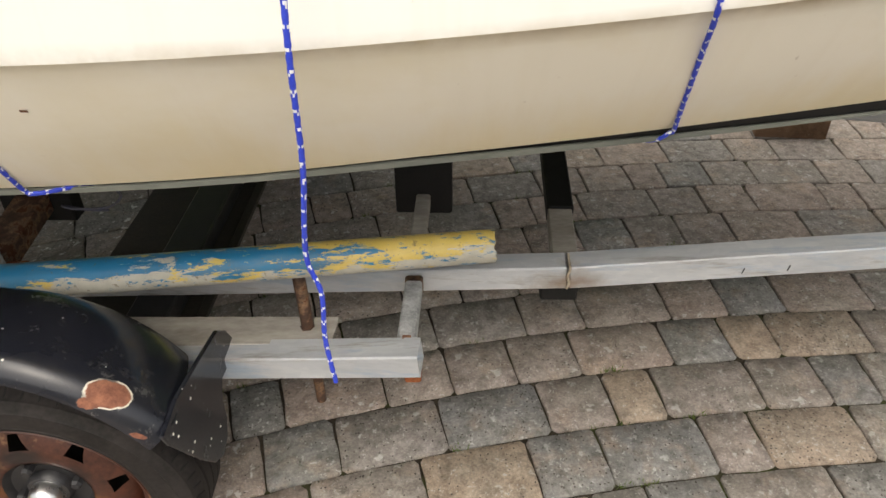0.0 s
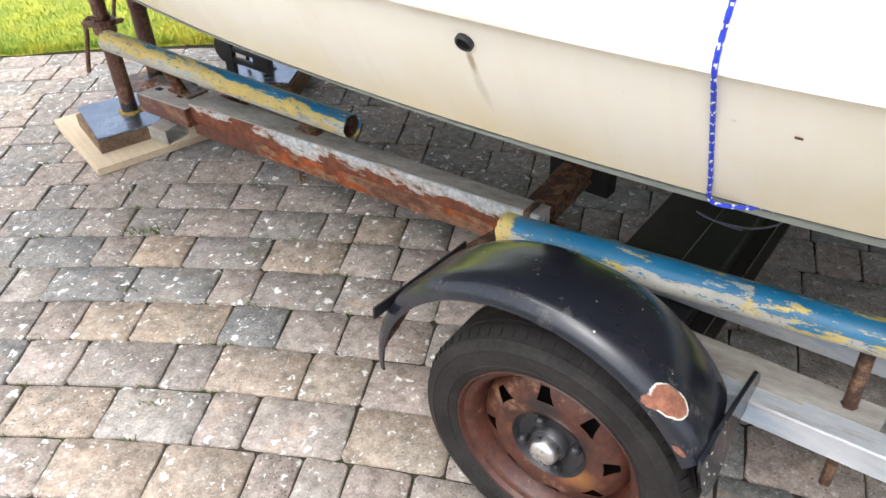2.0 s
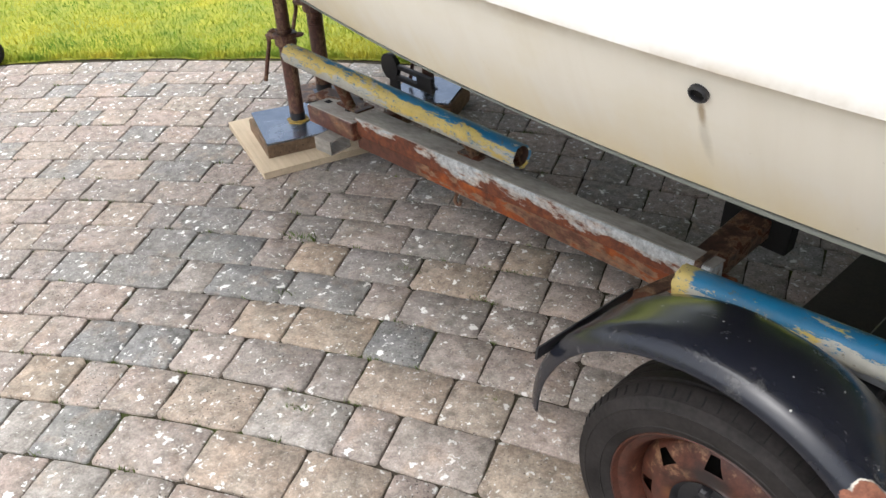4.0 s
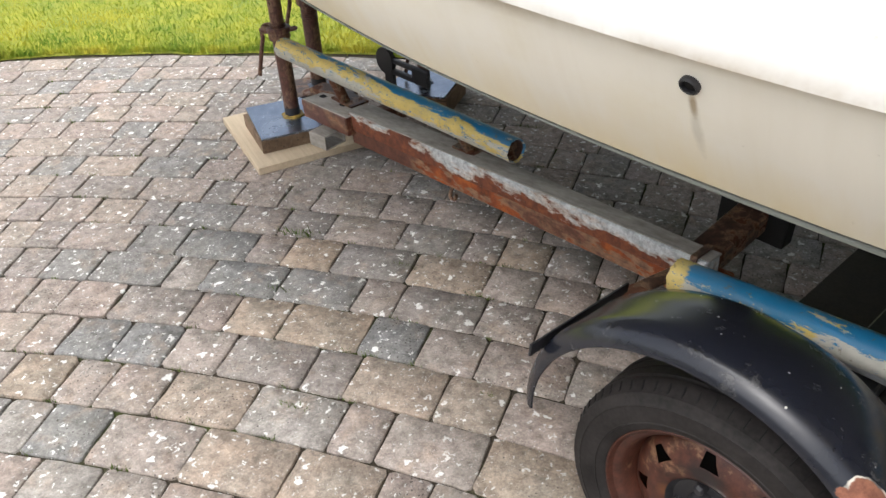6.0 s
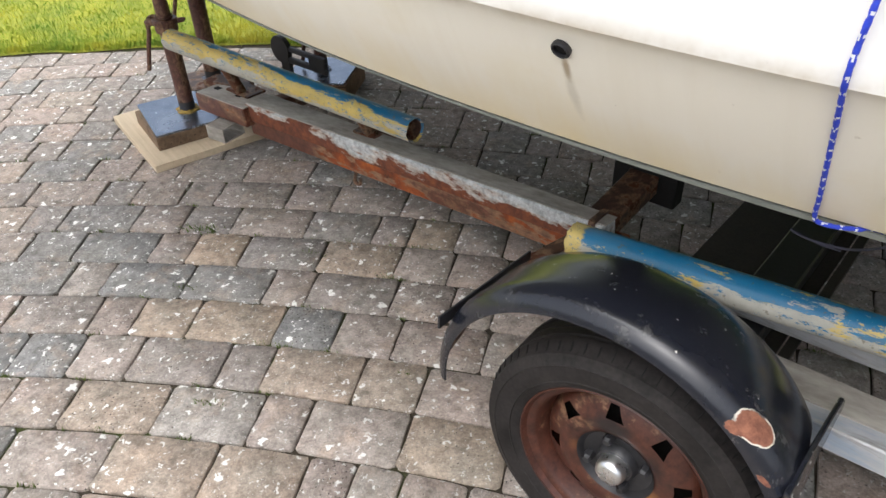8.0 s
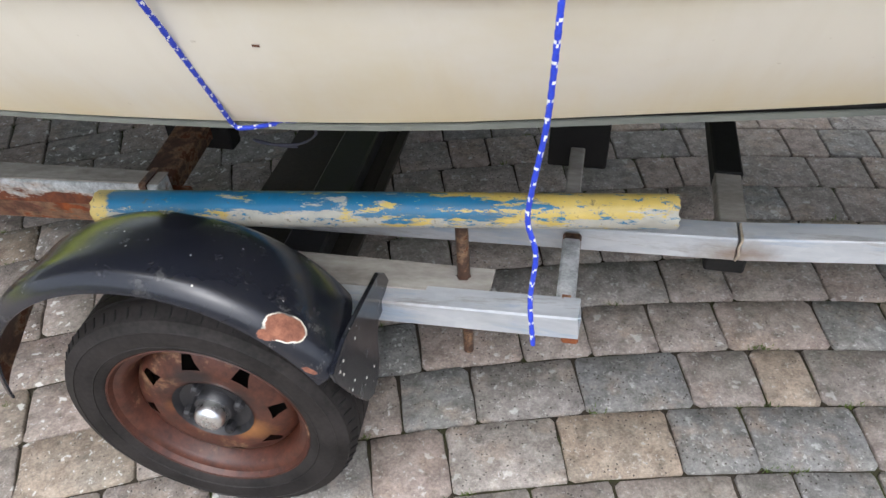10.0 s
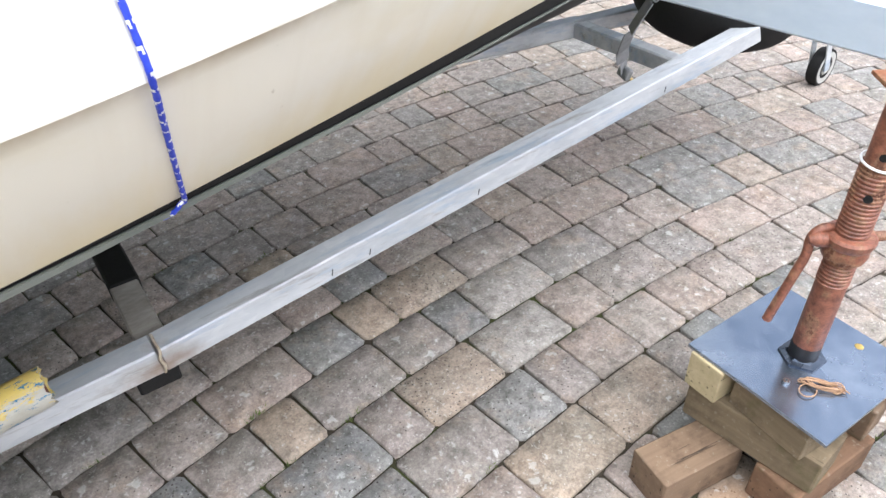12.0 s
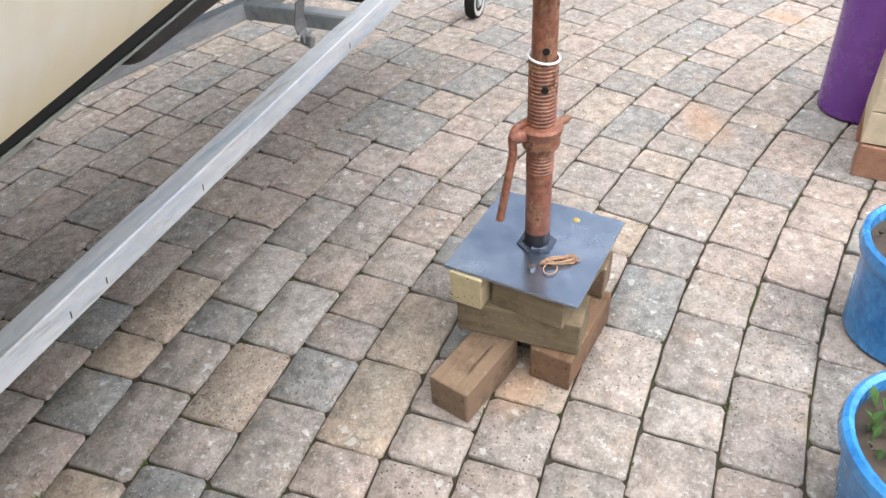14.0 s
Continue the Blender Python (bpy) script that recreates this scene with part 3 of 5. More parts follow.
def spin(profile, m=None, steps=32, close=False):
    """A body turned about its local z from (radius, height) pairs."""
    bm = bmesh.new()
    rings = []
    for k in range(steps):
        a = 2 * math.pi * k / steps
        rings.append([bm.verts.new((r * math.cos(a), r * math.sin(a), z)) for r, z in profile])
    n = len(profile)
    for k in range(steps):
        a, b_ = rings[k], rings[(k + 1) % steps]
        for i in range(n if close else n - 1):
            j = (i + 1) % n
            bm.faces.new((a[i], b_[i], b_[j], a[j]))
    bmesh.ops.remove_doubles(bm, verts=bm.verts, dist=1e-6)
    bmesh.ops.recalc_face_normals(bm, faces=bm.faces)
    if m is not None:
        bm.transform(m)
    return bm


def join(*bms):
    out = bms[0]
    for b_ in bms[1:]:
        me = bpy.data.meshes.new("joined")
        b_.to_mesh(me)
        out.from_mesh(me)
        b_.free()
        bpy.data.meshes.remove(me)
    return out


def smooth_path(points, per=8):
    pts = [Vector(p) for p in points]
    out = []
    for i in range(len(pts) - 1):
        p0, p1, p2, p3 = pts[max(i - 1, 0)], pts[i], pts[i + 1], pts[min(i + 2, len(pts) - 1)]
        for k in range(per):
            t = k / per
            out.append(0.5 * ((2 * p1) + (p2 - p0) * t + (2 * p0 - 5 * p1 + 4 * p2 - p3) * t * t + (3 * p1 - p0 - 3 * p2 + p3) * t ** 3))
    out.append(pts[-1])
    return out


# ================= the lie of the land =================
RING = Vector((1.462, -3.846))


def smoothstep(a, b, x):
    t = min(1.0, max(0.0, (x - a) / (b - a)))
    return t * t * (3 - 2 * t)


def rail_y(x):
    return 1.704 - 0.030 * x if x < 0.255 else 1.6964 + 0.059 * (x - 0.255)


def rail_z(x):
    return 0.367 + 0.084 * x if x < 0.255 else 0.3884 + 0.054 * (x - 0.255)


# ================= ground, lawn =================
def ground_sheet():
    bm = bmesh.new()
    xs = [-3000, -300, -40, -12, -6, 0, 6, 12, 40, 300, 3000]
    grid = [[bm.verts.new((x, y, -0.009)) for y in xs] for x in xs]
    for i in range(len(xs) - 1):
        for j in range(len(xs) - 1):
            bm.faces.new((grid[i][j], grid[i + 1][j], grid[i + 1][j + 1], grid[i][j + 1]))
    return part("ground", bm, M_SAND)


tagged(ground_sheet(), "dark sandy earth between and under the paving setts", "ground", kind="structure")



def closing_wall(name, size, at, mat, label):
    tagged(part(name, box(size, Matrix.Translation(at), 0.01), mat), label, "wall", kind="structure")


# added out of view: cuts the low sky light from the south
closing_wall("light_block_south", (24.0, 0.3, 3.0), (0.5, -6.5, 1.5), M_RENDER, "plain pale wall added out of view to block low light")
# added unseen block: stops low light reaching under the hull from behind
closing_wall("light_block_north", (16.0, 0.8, 2.6), (4.5, 6.6, 1.4), M_LIGHT_BLOCK, "dark green block added out of view to deepen shade under the boat")

LAWN_R = 8.11


def lawn_edge(a):
    """The lawn's edge, uneven where the turf creeps over the last course; a in radians."""
    return LAWN_R + 0.012 * math.sin(a * 37) + 0.009 * math.sin(a * 91) + 0.006 * math.sin(a * 233)


def lawn():
    bm = bmesh.new()
    rs = [LAWN_R, LAWN_R + 0.06, 8.3, 8.8, 9.5, 11, 13, 16, 21, 41, 200]
    angles = [radians(90 + k) for k in range(108)]
    rows = []
    for a in angles:
        row = []
        for k, r in enumerate(rs):
            rr = r + lawn_edge(a) - LAWN_R
            x, y = RING.x + rr * math.cos(a), RING.y + rr * math.sin(a)
            row.append(bm.verts.new((x, y, -0.005 if k == 0 else 0.012)))
        rows.append(row)
    for i in range(len(rows) - 1):
        for k in range(len(rs) - 1):
            bm.faces.new((rows[i][k], rows[i][k + 1], rows[i + 1][k + 1], rows[i + 1][k]))
    bmesh.ops.recalc_face_normals(bm, faces=bm.faces)
    ob = part("lawn", bm, M_LAWN)
    tagged(ob, "short yellowish green lawn bordering the paved drive", "lawn", kind="structure")


lawn()


def grass():
    rng = random.Random(5)
    verts, faces = [], []
    for _ in range(70000):
        a = radians(rng.uniform(114, 146))
        r = lawn_edge(a) + rng.gauss(0, 0.012) + 3.8 * rng.random() ** 1.9
        x, y = RING.x + r * math.cos(a), RING.y + r * math.sin(a)
        z = 0.005
        h = rng.uniform(0.015, 0.042)
        w = rng.uniform(0.0018, 0.0036)
        t, b = rng.uniform(0, 6.283), rng.uniform(0, 6.283)
        lean = rng.uniform(0.1, 0.9) * h
        i = len(verts)
        dx, dy = w * math.cos(t), w * math.sin(t)
        verts += [(x - dx, y - dy, z), (x + dx, y + dy, z), (x + lean * math.cos(b), y + lean * math.sin(b), z + h)]
        faces.append((i, i + 1, i + 2))
    me = bpy.data.meshes.new("grass")
    me.from_pydata(verts, [], faces)
    me.materials.append(M_GRASS)
    tagged(new("grass", me), "short patchy green and yellow grass blades on the lawn", "grass", kind="stuff")


grass()


# ================= boat =================
def stem(x):
    """0 along the hull, rising to 1 where both sides meet at the stem."""
    return smoothstep(1.75, 3.0, x)


def aft(x):
    """How far the hull has run aft of the middle: two easing measures, 0 ahead of it."""
    d = max(0.0, -0.02 - x)
    return d * d / (d + 0.4), (d / (d + 0.4)) ** 2


def chine(x):
    """The lower outer edge of the hull."""
    q = max(x, -1.4)
    if x < 0:
        y = 1.3325 + 0.0647 * q - 0.1483 * q * q - 0.0816 * q ** 3
    else:
        y = 1.3325 + 0.0647 * q + 0.1247 * q * q + 0.0067 * q ** 3 - 0.0118 * q ** 4
    h = min(max(x, -1.5), 1.1)
    z = 0.8985 + 0.0891 * h - 0.0176 * h * h - 0.0188 * h ** 3 + 0.004 * min(0.0, x + 1.5)
    p, e = aft(x)
    return Vector((x, y + (2.24 - y) * stem(x), z + 0.3124 * p - 0.1548 * e - 0.0612 * p * p))


def ledge(x):
    """The moulded ledge above the chine."""
    p, e = aft(x)
    off = (max(0.02, 0.1433 + 0.0139 * x - 0.0671 * x * x) + 0.1105 * p - 0.0950 * e) * (1 - 0.6 * stem(x))
    h = max(-1.9, min(x, 1.8))
    return Vector((x, chine(x).y - off, 1.102 + 0.0703 * h - 0.0132 * h * h + 0.06 * (x - h) + 0.2001 * p - 0.0938 * e))


KEEL_Y = 2.25


def keel(x):
    deep = 0.09 + 0.16 * smoothstep(0.9, 1.5, x)
    return Vector((x, KEEL_Y, chine(x).z - deep + 0.10 * max(0.0, x - 1.4) ** 2))


def skin(rows):
    bm = bmesh.new()
    vs = [[bm.verts.new(p) for p in row] for row in rows]
    for i in range(len(vs) - 1):
        for k in range(len(vs[0]) - 1):
            bm.faces.new((vs[i][k], vs[i + 1][k], vs[i + 1][k + 1], vs[i][k + 1]))
    bmesh.ops.recalc_face_normals(bm, faces=bm.faces)
    return bm


def thick(bm, t):
    bmesh.ops.solidify(bm, geom=bm.faces[:], thickness=t)
    return bm


def mirror(p):
    return Vector((p.x, 2 * KEEL_Y - p.y, p.z))


def boat():
    b = thing("boat", (0, KEEL_Y, 0.45), "white and cream glassfibre boat hull standing on a trailer", "boat")
    xs = [-3.4 + 0.1 * k for k in range(65)]
    for side in (lambda p: p, mirror):
        top, panel, gap, strip, bot = [], [], [], [], []
        for x in xs:
            c, g, k = chine(x), ledge(x), keel(x)
            up = Vector((0, 0.12 - 0.12 * stem(x), 0.85 + 0.12 * stem(x)))
            lip = Vector((0, -0.007, 0.004))
            top.append([side(p) for p in (g + Vector((0, 0.010, 0.001)), g + lip, g + lip + Vector((0, 0.0, 0.012)), g + lip + up * 0.25, g + lip + up * 0.6, g + lip + up)])
            n = 6
            row = []
            for i in range(n + 1):
                t = i / n
                p = c.lerp(g, t)
                p.y -= 0.010 * math.sin(math.pi * t)
                row.append(side(p))
            panel.append(row)
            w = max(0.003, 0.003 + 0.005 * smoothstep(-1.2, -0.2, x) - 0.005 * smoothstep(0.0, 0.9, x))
            # black band that paints in shade under the chine, deeper towards the bow
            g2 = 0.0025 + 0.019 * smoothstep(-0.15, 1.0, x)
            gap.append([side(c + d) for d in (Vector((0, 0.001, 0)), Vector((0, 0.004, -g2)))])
            c = c + Vector((0, 0.002, -g2))
            strip.append([side(c + d) for d in (Vector((0, 0.0, 0)), Vector((0, -0.4 * w, -0.001)), Vector((0, -0.4 * w, -w)), Vector((0, 0.012 - 0.008 * smoothstep(0.2, 0.9, x), -w - 0.002)), Vector((0, 0.04 - 0.032 * smoothstep(0.2, 0.9, x), -w)))])
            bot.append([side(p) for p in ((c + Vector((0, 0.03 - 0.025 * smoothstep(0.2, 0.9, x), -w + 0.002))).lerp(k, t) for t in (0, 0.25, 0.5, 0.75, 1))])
        part("topside", thick(skin(top), 0.006), M_WHITE, b, "white upper hull side with a moulded ledge", True)
        part("side_panel", skin(panel), M_CREAM, b, "cream lower hull panel stained yellow", True)
        part("shadow_gap", skin(gap), M_BLACK, b, "black band painted in as shade under the chine", True)
        part("rubbing_strip", skin(strip), M_STRAKE, b, "grey green strip along the chine", True)
        # shade under the hull is put into this panel's dark colour
        part("bottom_panel", skin(bot), M_BOTTOM, b, "hull bottom coloured dark, with its shade in the colour", True)
    # deck and transom close the shell
    deck = [[ledge(x) + Vector((0, 0.113 - 0.12 * stem(x), 0.854 + 0.12 * stem(x))), mirror(ledge(x) + Vector((0, 0.113 - 0.12 * stem(x), 0.854 + 0.12 * stem(x))))] for x in xs]
    part("deck", skin(deck), M_WHITE, b)
    bm = bmesh.new()
    x = xs[0]
    prof = [keel(x), chine(x) + Vector((0, 0.03, -0.02)), chine(x), ledge(x), ledge(x) + Vector((0, 0.113, 0.854))]
    prof = prof + [mirror(p) for p in prof[:0:-1]]
    bm.faces.new([bm.verts.new(p) for p in prof])
    part("transom", bm, M_WHITE, b)
    # keel band under the bow
    bm = sweep(smooth_path([(1.118, 2.045, 0.658), (1.166, 2.050, 0.657), (1.320, 2.060, 0.672), (1.615, 2.086, 0.697), (2.025, 2.130, 0.769), (2.475, 2.173, 0.869)], 6), [0.034, 0.045, 0.050, 0.053, 0.056, 0.058] + [0.060] * 25, 16)
    part("bilge_keel", bm, M_BOTTOM, b, "dark grey keel with a reddish worn edge", True)
    bm = sweep(smooth_path([(1.120, 2.004, 0.662), (1.207, 1.999, 0.683), (1.306, 2.005, 0.706), (1.406, 2.016, 0.728)], 6), 0.011, 8)
    part("worn_edge", bm, M_DARKRUST, b, "reddish worn paint line", True)
    # drain fitting
    p = chine(-0.734).lerp(ledge(-0.734), 0.80)
    p.y -= 0.009
    d = (ledge(-0.734) - chine(-0.734)).normalized()
    nrm = Vector((0, -1, 0)) - d * Vector((0, -1, 0)).dot(d)
    m = Matrix.Translation(p) @ nrm.to_track_quat("Z", "Y").to_matrix().to_4x4()
    ring = part("drain_fitting", spin([(0.0085, -0.02), (0.0085, 0.002), (0.0100, 0.003), (0.0118, 0.001), (0.0118, -0.004)], m, 24), M_BLACKSTEEL, b, "black skin fitting", True)
    part("drain_bore", spin([(0.0, -0.002), (0.0084, -0.002)], m, 24), M_BLACK, ring)
    for q, s in ((chine(-0.380).lerp(ledge(-0.380), 0.69), 0.0036),):
        q.y -= 0.0095
        part("gelcoat_chip", box((s * 2.2, 0.001, s * 0.9), Matrix.Translation(q) @ pose(0, 0, 0, 30), 0.0003), M_DARKRUST, b, "small dark chip in the gelcoat")
    return b


boat()


# ================= ropes =================
def rope(points, label, r=0.0028):
    pts = smooth_path(points, 10)
    # resample evenly
    step, out, carry = 0.0030, [pts[0]], 0.0
    for a, b in zip(pts, pts[1:]):
        n = (b - a).length
        d = step - carry
        while d < n:
            out.append(a.lerp(b, d / n))
            d += step
        carry = n - (d - step)
    radii = [r * (1 + 0.07 * math.sin(i * 1.7)) for i in range(len(out))]
    bm = sweep(out, radii, 10)
    bm.faces.ensure_lookup_table()
    for i in range(len(out) - 1):
        for k in range(10):
            fc = bm.faces[i * 10 + k]
            if i % 6 == 0 and (k + i // 6) % 3 or i % 6 == 1 and (k + i // 6) % 5 == 0:
                fc.material_index = 1
    return solo("mooring_rope", bm, [M_ROPEBLUE, M_ROPEWHITE], label, "rope", "ropes over the hull", smooth=True)


rope([(-0.085, ledge(-0.085).y + 0.041, 1.46), (-0.086, 1.180, 1.34), (-0.088, 1.130, 1.21), (-0.090, 1.114, 1.118), (-0.094, 1.122, 1.010), (-0.103, 1.128, 0.935), (-0.106, 1.132, 0.890), (-0.096, 1.130, 0.850), (-0.098, 1.126, 0.790), (-0.091, 1.119, 0.728)],
     "blue rope with white flecks hanging loose beside the hull")
turn_high, turn_low = Vector((-0.455, ledge(-0.455).y - 0.017, ledge(-0.455).z + 0.006)), Vector((-0.468, chine(-0.468).y - 0.008, chine(-0.468).z))
rope([(-0.441, 1.182, 1.42), (-0.445, 1.164, 1.28), (-0.451, 1.140, 1.16), tuple(turn_high + Vector((0.001, -0.001, 0.03))), tuple(turn_high)] + [tuple(turn_high.lerp(turn_low, q)) for q in (0.2, 0.5, 0.8)] + [tuple(turn_low), (-0.450, 1.262, 0.884), (-0.420, 1.288, 0.877), (-0.385, 1.324, 0.867), (-0.358, 1.352, 0.860)],
     "blue flecked rope drawn tight round the chine")
side_high, side_low = Vector((0.269, ledge(0.269).y - 0.014, ledge(0.269).z)), Vector((0.298, chine(0.298).y - 0.008, chine(0.298).z))
rope([(0.250, 1.235, 1.45), (0.258, 1.222, 1.28), tuple(side_high + Vector((-0.002, -0.001, 0.03))), tuple(side_high)] + [tuple(side_high.lerp(side_low, q)) for q in (0.25, 0.5, 0.75)] + [tuple(side_low), (0.294, 1.354, 0.922), (0.284, 1.361, 0.909), (0.266, 1.376, 0.899), (0.256, 1.403, 0.895)],
     "blue flecked rope drawn tight under the hull")
solo("thin_cord", sweep(smooth_path([(-0.390, 1.315, 0.862), (-0.402, 1.352, 0.824), (-0.439, 1.380, 0.788), (-0.489, 1.386, 0.779), (-0.513, 1.391, 0.781), (-0.479, 1.395, 0.772), (-0.448, 1.389, 0.776)], 8), 0.0018, 6), M_CORD,
     "thin dark cord looped from the rope's tail under the hull", "cord", smooth=True)


# ================= trailer =================
def trailer():
    t = thing("boat_trailer", (-0.3, 2.25, 0.3), "old grey and galvanised boat trailer with rust", "trailer")

    def rail_at(x, dy=0.0, dz=0.0):
        return Vector((x, rail_y(x) + dy, rail_z(x) + dz))

    # rear side rail: a grey box over a rusty lower flange
    a, b = rail_at(-2.392, 0.05, 0.085), rail_at(-0.958, 0.05, 0.085)
    def slimmed(bm):
        # the rail grows slimmer towards the wheel
        for v in bm.verts:
            q = (v.co.x - a.x) / (b.x - a.x)
            if v.co.y > rail_at(a.x + (b.x - a.x) * q, 0.05).y and q > 0.5:
                v.co.y -= 0.048
        return bm

    part("rear_rail", slimmed(bar(a, b, 0.10, 0.062, 0.004)), M_RAIL, t, "grey rail with paint flaked to rust")
    part("rail_top", slimmed(bar(a + Vector((0, 0.004, 0.0325)), b + Vector((0, 0.004, 0.0325)), 0.094, 0.004, 0.001)), M_RAILTOP, t, "dirty weathered rail top")
    part("lower_flange", bar(rail_at(-2.392, 0.05, 0.027), rail_at(-0.934, 0.05, 0.027), 0.086, 0.056, 0.004), M_FLANGE, t, "dark red to orange rusty flange")
    # the rail's cranked tail
    ta, tb = Vector((-2.696, 1.825, 0.209)), Vector((-2.368, 1.805, 0.242))
    part("rail_tail", bar(ta, tb, 0.112, 0.068, 0.004), M_FLANGE, t, "rusty tail of the rail")
    part("tail_top", bar(ta + Vector((0.003, 0, 0.036)), tb + Vector((-0.002, 0, 0.0355)), 0.104, 0.004, 0.001), M_RAILTOP, t, "dirty weathered rail top")
    for q in (0.16, 0.62):
        c = ta.lerp(tb, q)
        part("slot_hole", box((0.030, 0.022, 0.002), Matrix.Translation(c + Vector((0, 0.012, 0.0385))), 0.0005), M_BLACK, t)
    # middle rail, then the front rail that runs in to the drawbar
    part("middle_rail", bar(rail_at(-0.972, 0.05, 0.027), rail_at(0.253, 0.027, 0.027), 0.054, 0.054, 0.003), M_GALV, t, "dirty galvanised middle rail")
    part("front_rail", bar(rail_at(0.255, 0.027, 0.027), rail_at(2.700, 0.027, 0.027), 0.054, 0.054, 0.0025), M_GALV, t, "galvanised front rail")
    for x, s in ((0.60, 0.01), (0.69, 0.013), (0.98, 0.01), (1.62, 0.012)):
        part("weld_mark", bar(rail_at(x, -0.0012, 0.012), rail_at(x + 0.003, -0.0012, 0.026), 0.0015, 0.002, 0.0003), M_BLACKSTEEL, t)
    part("weld_bead", sweep(smooth_path([rail_at(0.253, 0.0, 0.002), rail_at(0.256, -0.002, 0.018), rail_at(0.252, -0.002, 0.036), rail_at(0.256, 0.0, 0.052), rail_at(0.255, 0.02, 0.056), rail_at(0.256, 0.045, 0.0555)], 4), 0.0028, 8), M_WELDPALE, t, "pale lumpy weld at the joint", True)
    part("rubber_stop", box((0.075, 0.05, 0.035), Matrix.Translation(rail_at(0.240, 0.03, -0.018)), 0.004), M_BLACK, t, "black rubber block")
    # far side, the same frame mirrored about the keel line
    mid = 2.19
    part("far_rail", bar((-1.30, 2 * mid - rail_y(-1.3), rail_z(-1.3) + 0.06), (0.26, 2 * mid - rail_y(0.26), rail_z(0.26) + 0.03), 0.06, 0.06, 0.004), M_RAILTOP, t)
    part("far_front_rail", bar((0.26, 2.62, rail_z(0.26) + 0.03), (1.839, 2.306, 0.436), 0.054, 0.054, 0.006), M_GALV, t)
    part("front_cross_tube", bar((1.820, 2.306, 0.433), (1.776, 1.810, 0.472), 0.05, 0.05, 0.005), M_GALV, t, "galvanised cross tube")
    part("draw_tube", bar((1.820, 2.306, 0.436), (2.665, 2.031, 0.509), 0.05, 0.05, 0.005), M_GALV, t)
    # outrigger that carries the mudguard
    oa, ob = Vector((-0.846, 1.530, 0.322)), Vector((-0.029, 1.484, 0.402))
    part("outrigger", hollow(oa, ob, 0.054, 0.052), M_GALV, t, "pale grey outrigger tube")
    part("outrigger_plate", box((0.42, 0.075, 0.006), Matrix.Translation((-0.400, 1.553, 0.392)) @ pose(0, 0, 0, 0, -3.5, -2.5), 0.001), M_RAILTOP, t)
    part("bolt_hole", box((0.014, 0.002, 0.012), Matrix.Translation((-0.470, 1.506, 0.366)), 0.0004), M_BLACK, t)
    part("rust_lip", box((0.03, 0.04, 0.016), Matrix.Translation((-0.042, 1.478, 0.369)), 0.004), M_RUST, t, "orange rusty end bracket")
    part("outrigger_stub", bar((-0.056, 1.500, 0.406), (-0.054, 1.705, 0.398), 0.034, 0.034, 0.004), M_STUB, t, "flaked stub tube with rust")
    part("stub_rust", box((0.036, 0.022, 0.0365), Matrix.Translation((-0.054, 1.690, 0.3985)), 0.004), M_DARKRUST, t)
    part("stub_rust", box((0.016, 0.012, 0.0050), Matrix.Translation((-0.055, 1.512, 0.4225)), 0.001), M_RUST, t)
    part("upright_bolt", join(sweep([(-0.244, 1.557, 0.388), (-0.252, 1.571, 0.546)], 0.012, 10), spin([(0, 0), (0.022, 0), (0.022, 0.012), (0.012, 0.018), (0, 0.018)], Matrix.Translation((-0.244, 1.557, 0.388)), 6)), M_DARKRUST, t, "rusty upright bolt", True)
    part("lower_bolt", sweep([(-0.234, 1.530, 0.348), (-0.231, 1.523, 0.240)], 0.010, 10), M_DARKRUST, t, "", True)
    # axle beam
    part("axle_beam", bar((-0.62, 1.40, 0.290), (-0.62, 2.98, 0.290), 0.09, 0.05, 0.004, (0, 0, 1)), M_BLACKSTEEL, t, "dark axle beam")
    part("axle_plate", box((0.28, 0.80, 0.008), Matrix.Translation((-0.682, 1.99, 0.262)), 0.001), M_SHEET, t, "dark dusty sheet over the axle")
    part("axle_flange", bar((-0.525, 1.60, 0.270), (-0.525, 2.38, 0.270), 0.022, 0.012, 0.001), M_SHEET, t, "dusty flange along the sheet")
    # hull supports: arm and black pad
    for x, y0, px, py, pz, w in ((-1.027, 1.767, -1.017, 2.056, 0.325, 0.18), (0.258, 1.755, 0.270, 2.349, 0.404, 0.075), (-0.063, 1.772, -0.058, 2.097, 0.334, 0.14)):
        if w < 0.1:
            arm = bar((x, y0 - 0.02, 0.382), (px, py, pz), 0.055, 0.036, 0.003)
            lab = "dirty grey cross arm"
        elif px < -0.5:
            arm = bar((x, y0, 0.319), (px, py - 0.01, 0.364), 0.080, 0.05, 0.003)
            lab = "dark rusty swinging arm"
        else:
            arm = bar((x, y0, 0.358), (px, py, pz + 0.02), 0.034, 0.034, 0.003)
            lab = "slim support post"
        part("support_arm", arm, M_DARKRUST if px < -0.5 else M_RAILTOP, t, lab)
        if w < 0.1:
            part("arm_sleeve", bar((0.264, 1.959, 0.391), (px, py, pz), 0.060, 0.044, 0.004), M_BLACK, t, "black rubber sleeve")
        top = keel(px).z + (KEEL_Y - py) * 0.10
        part("support_pad", box((w, 0.05, max(0.1, top - pz + 0.04)), Matrix.Translation((px, py, (top + pz) / 2)), 0.006, 2), M_BLACK, t, "black rubber pad under the hull")
    # clamp round the rail near the pole's end
    c = rail_at(-0.991, 0.028, 0.06)
    part("rail_clamp", hollow(c - Vector((0.008, 0, 0)), c + Vector((0.008, 0, 0)), 0.070, 0.13, 0.005), M_DARKRUST, t, "thin dark clamp")
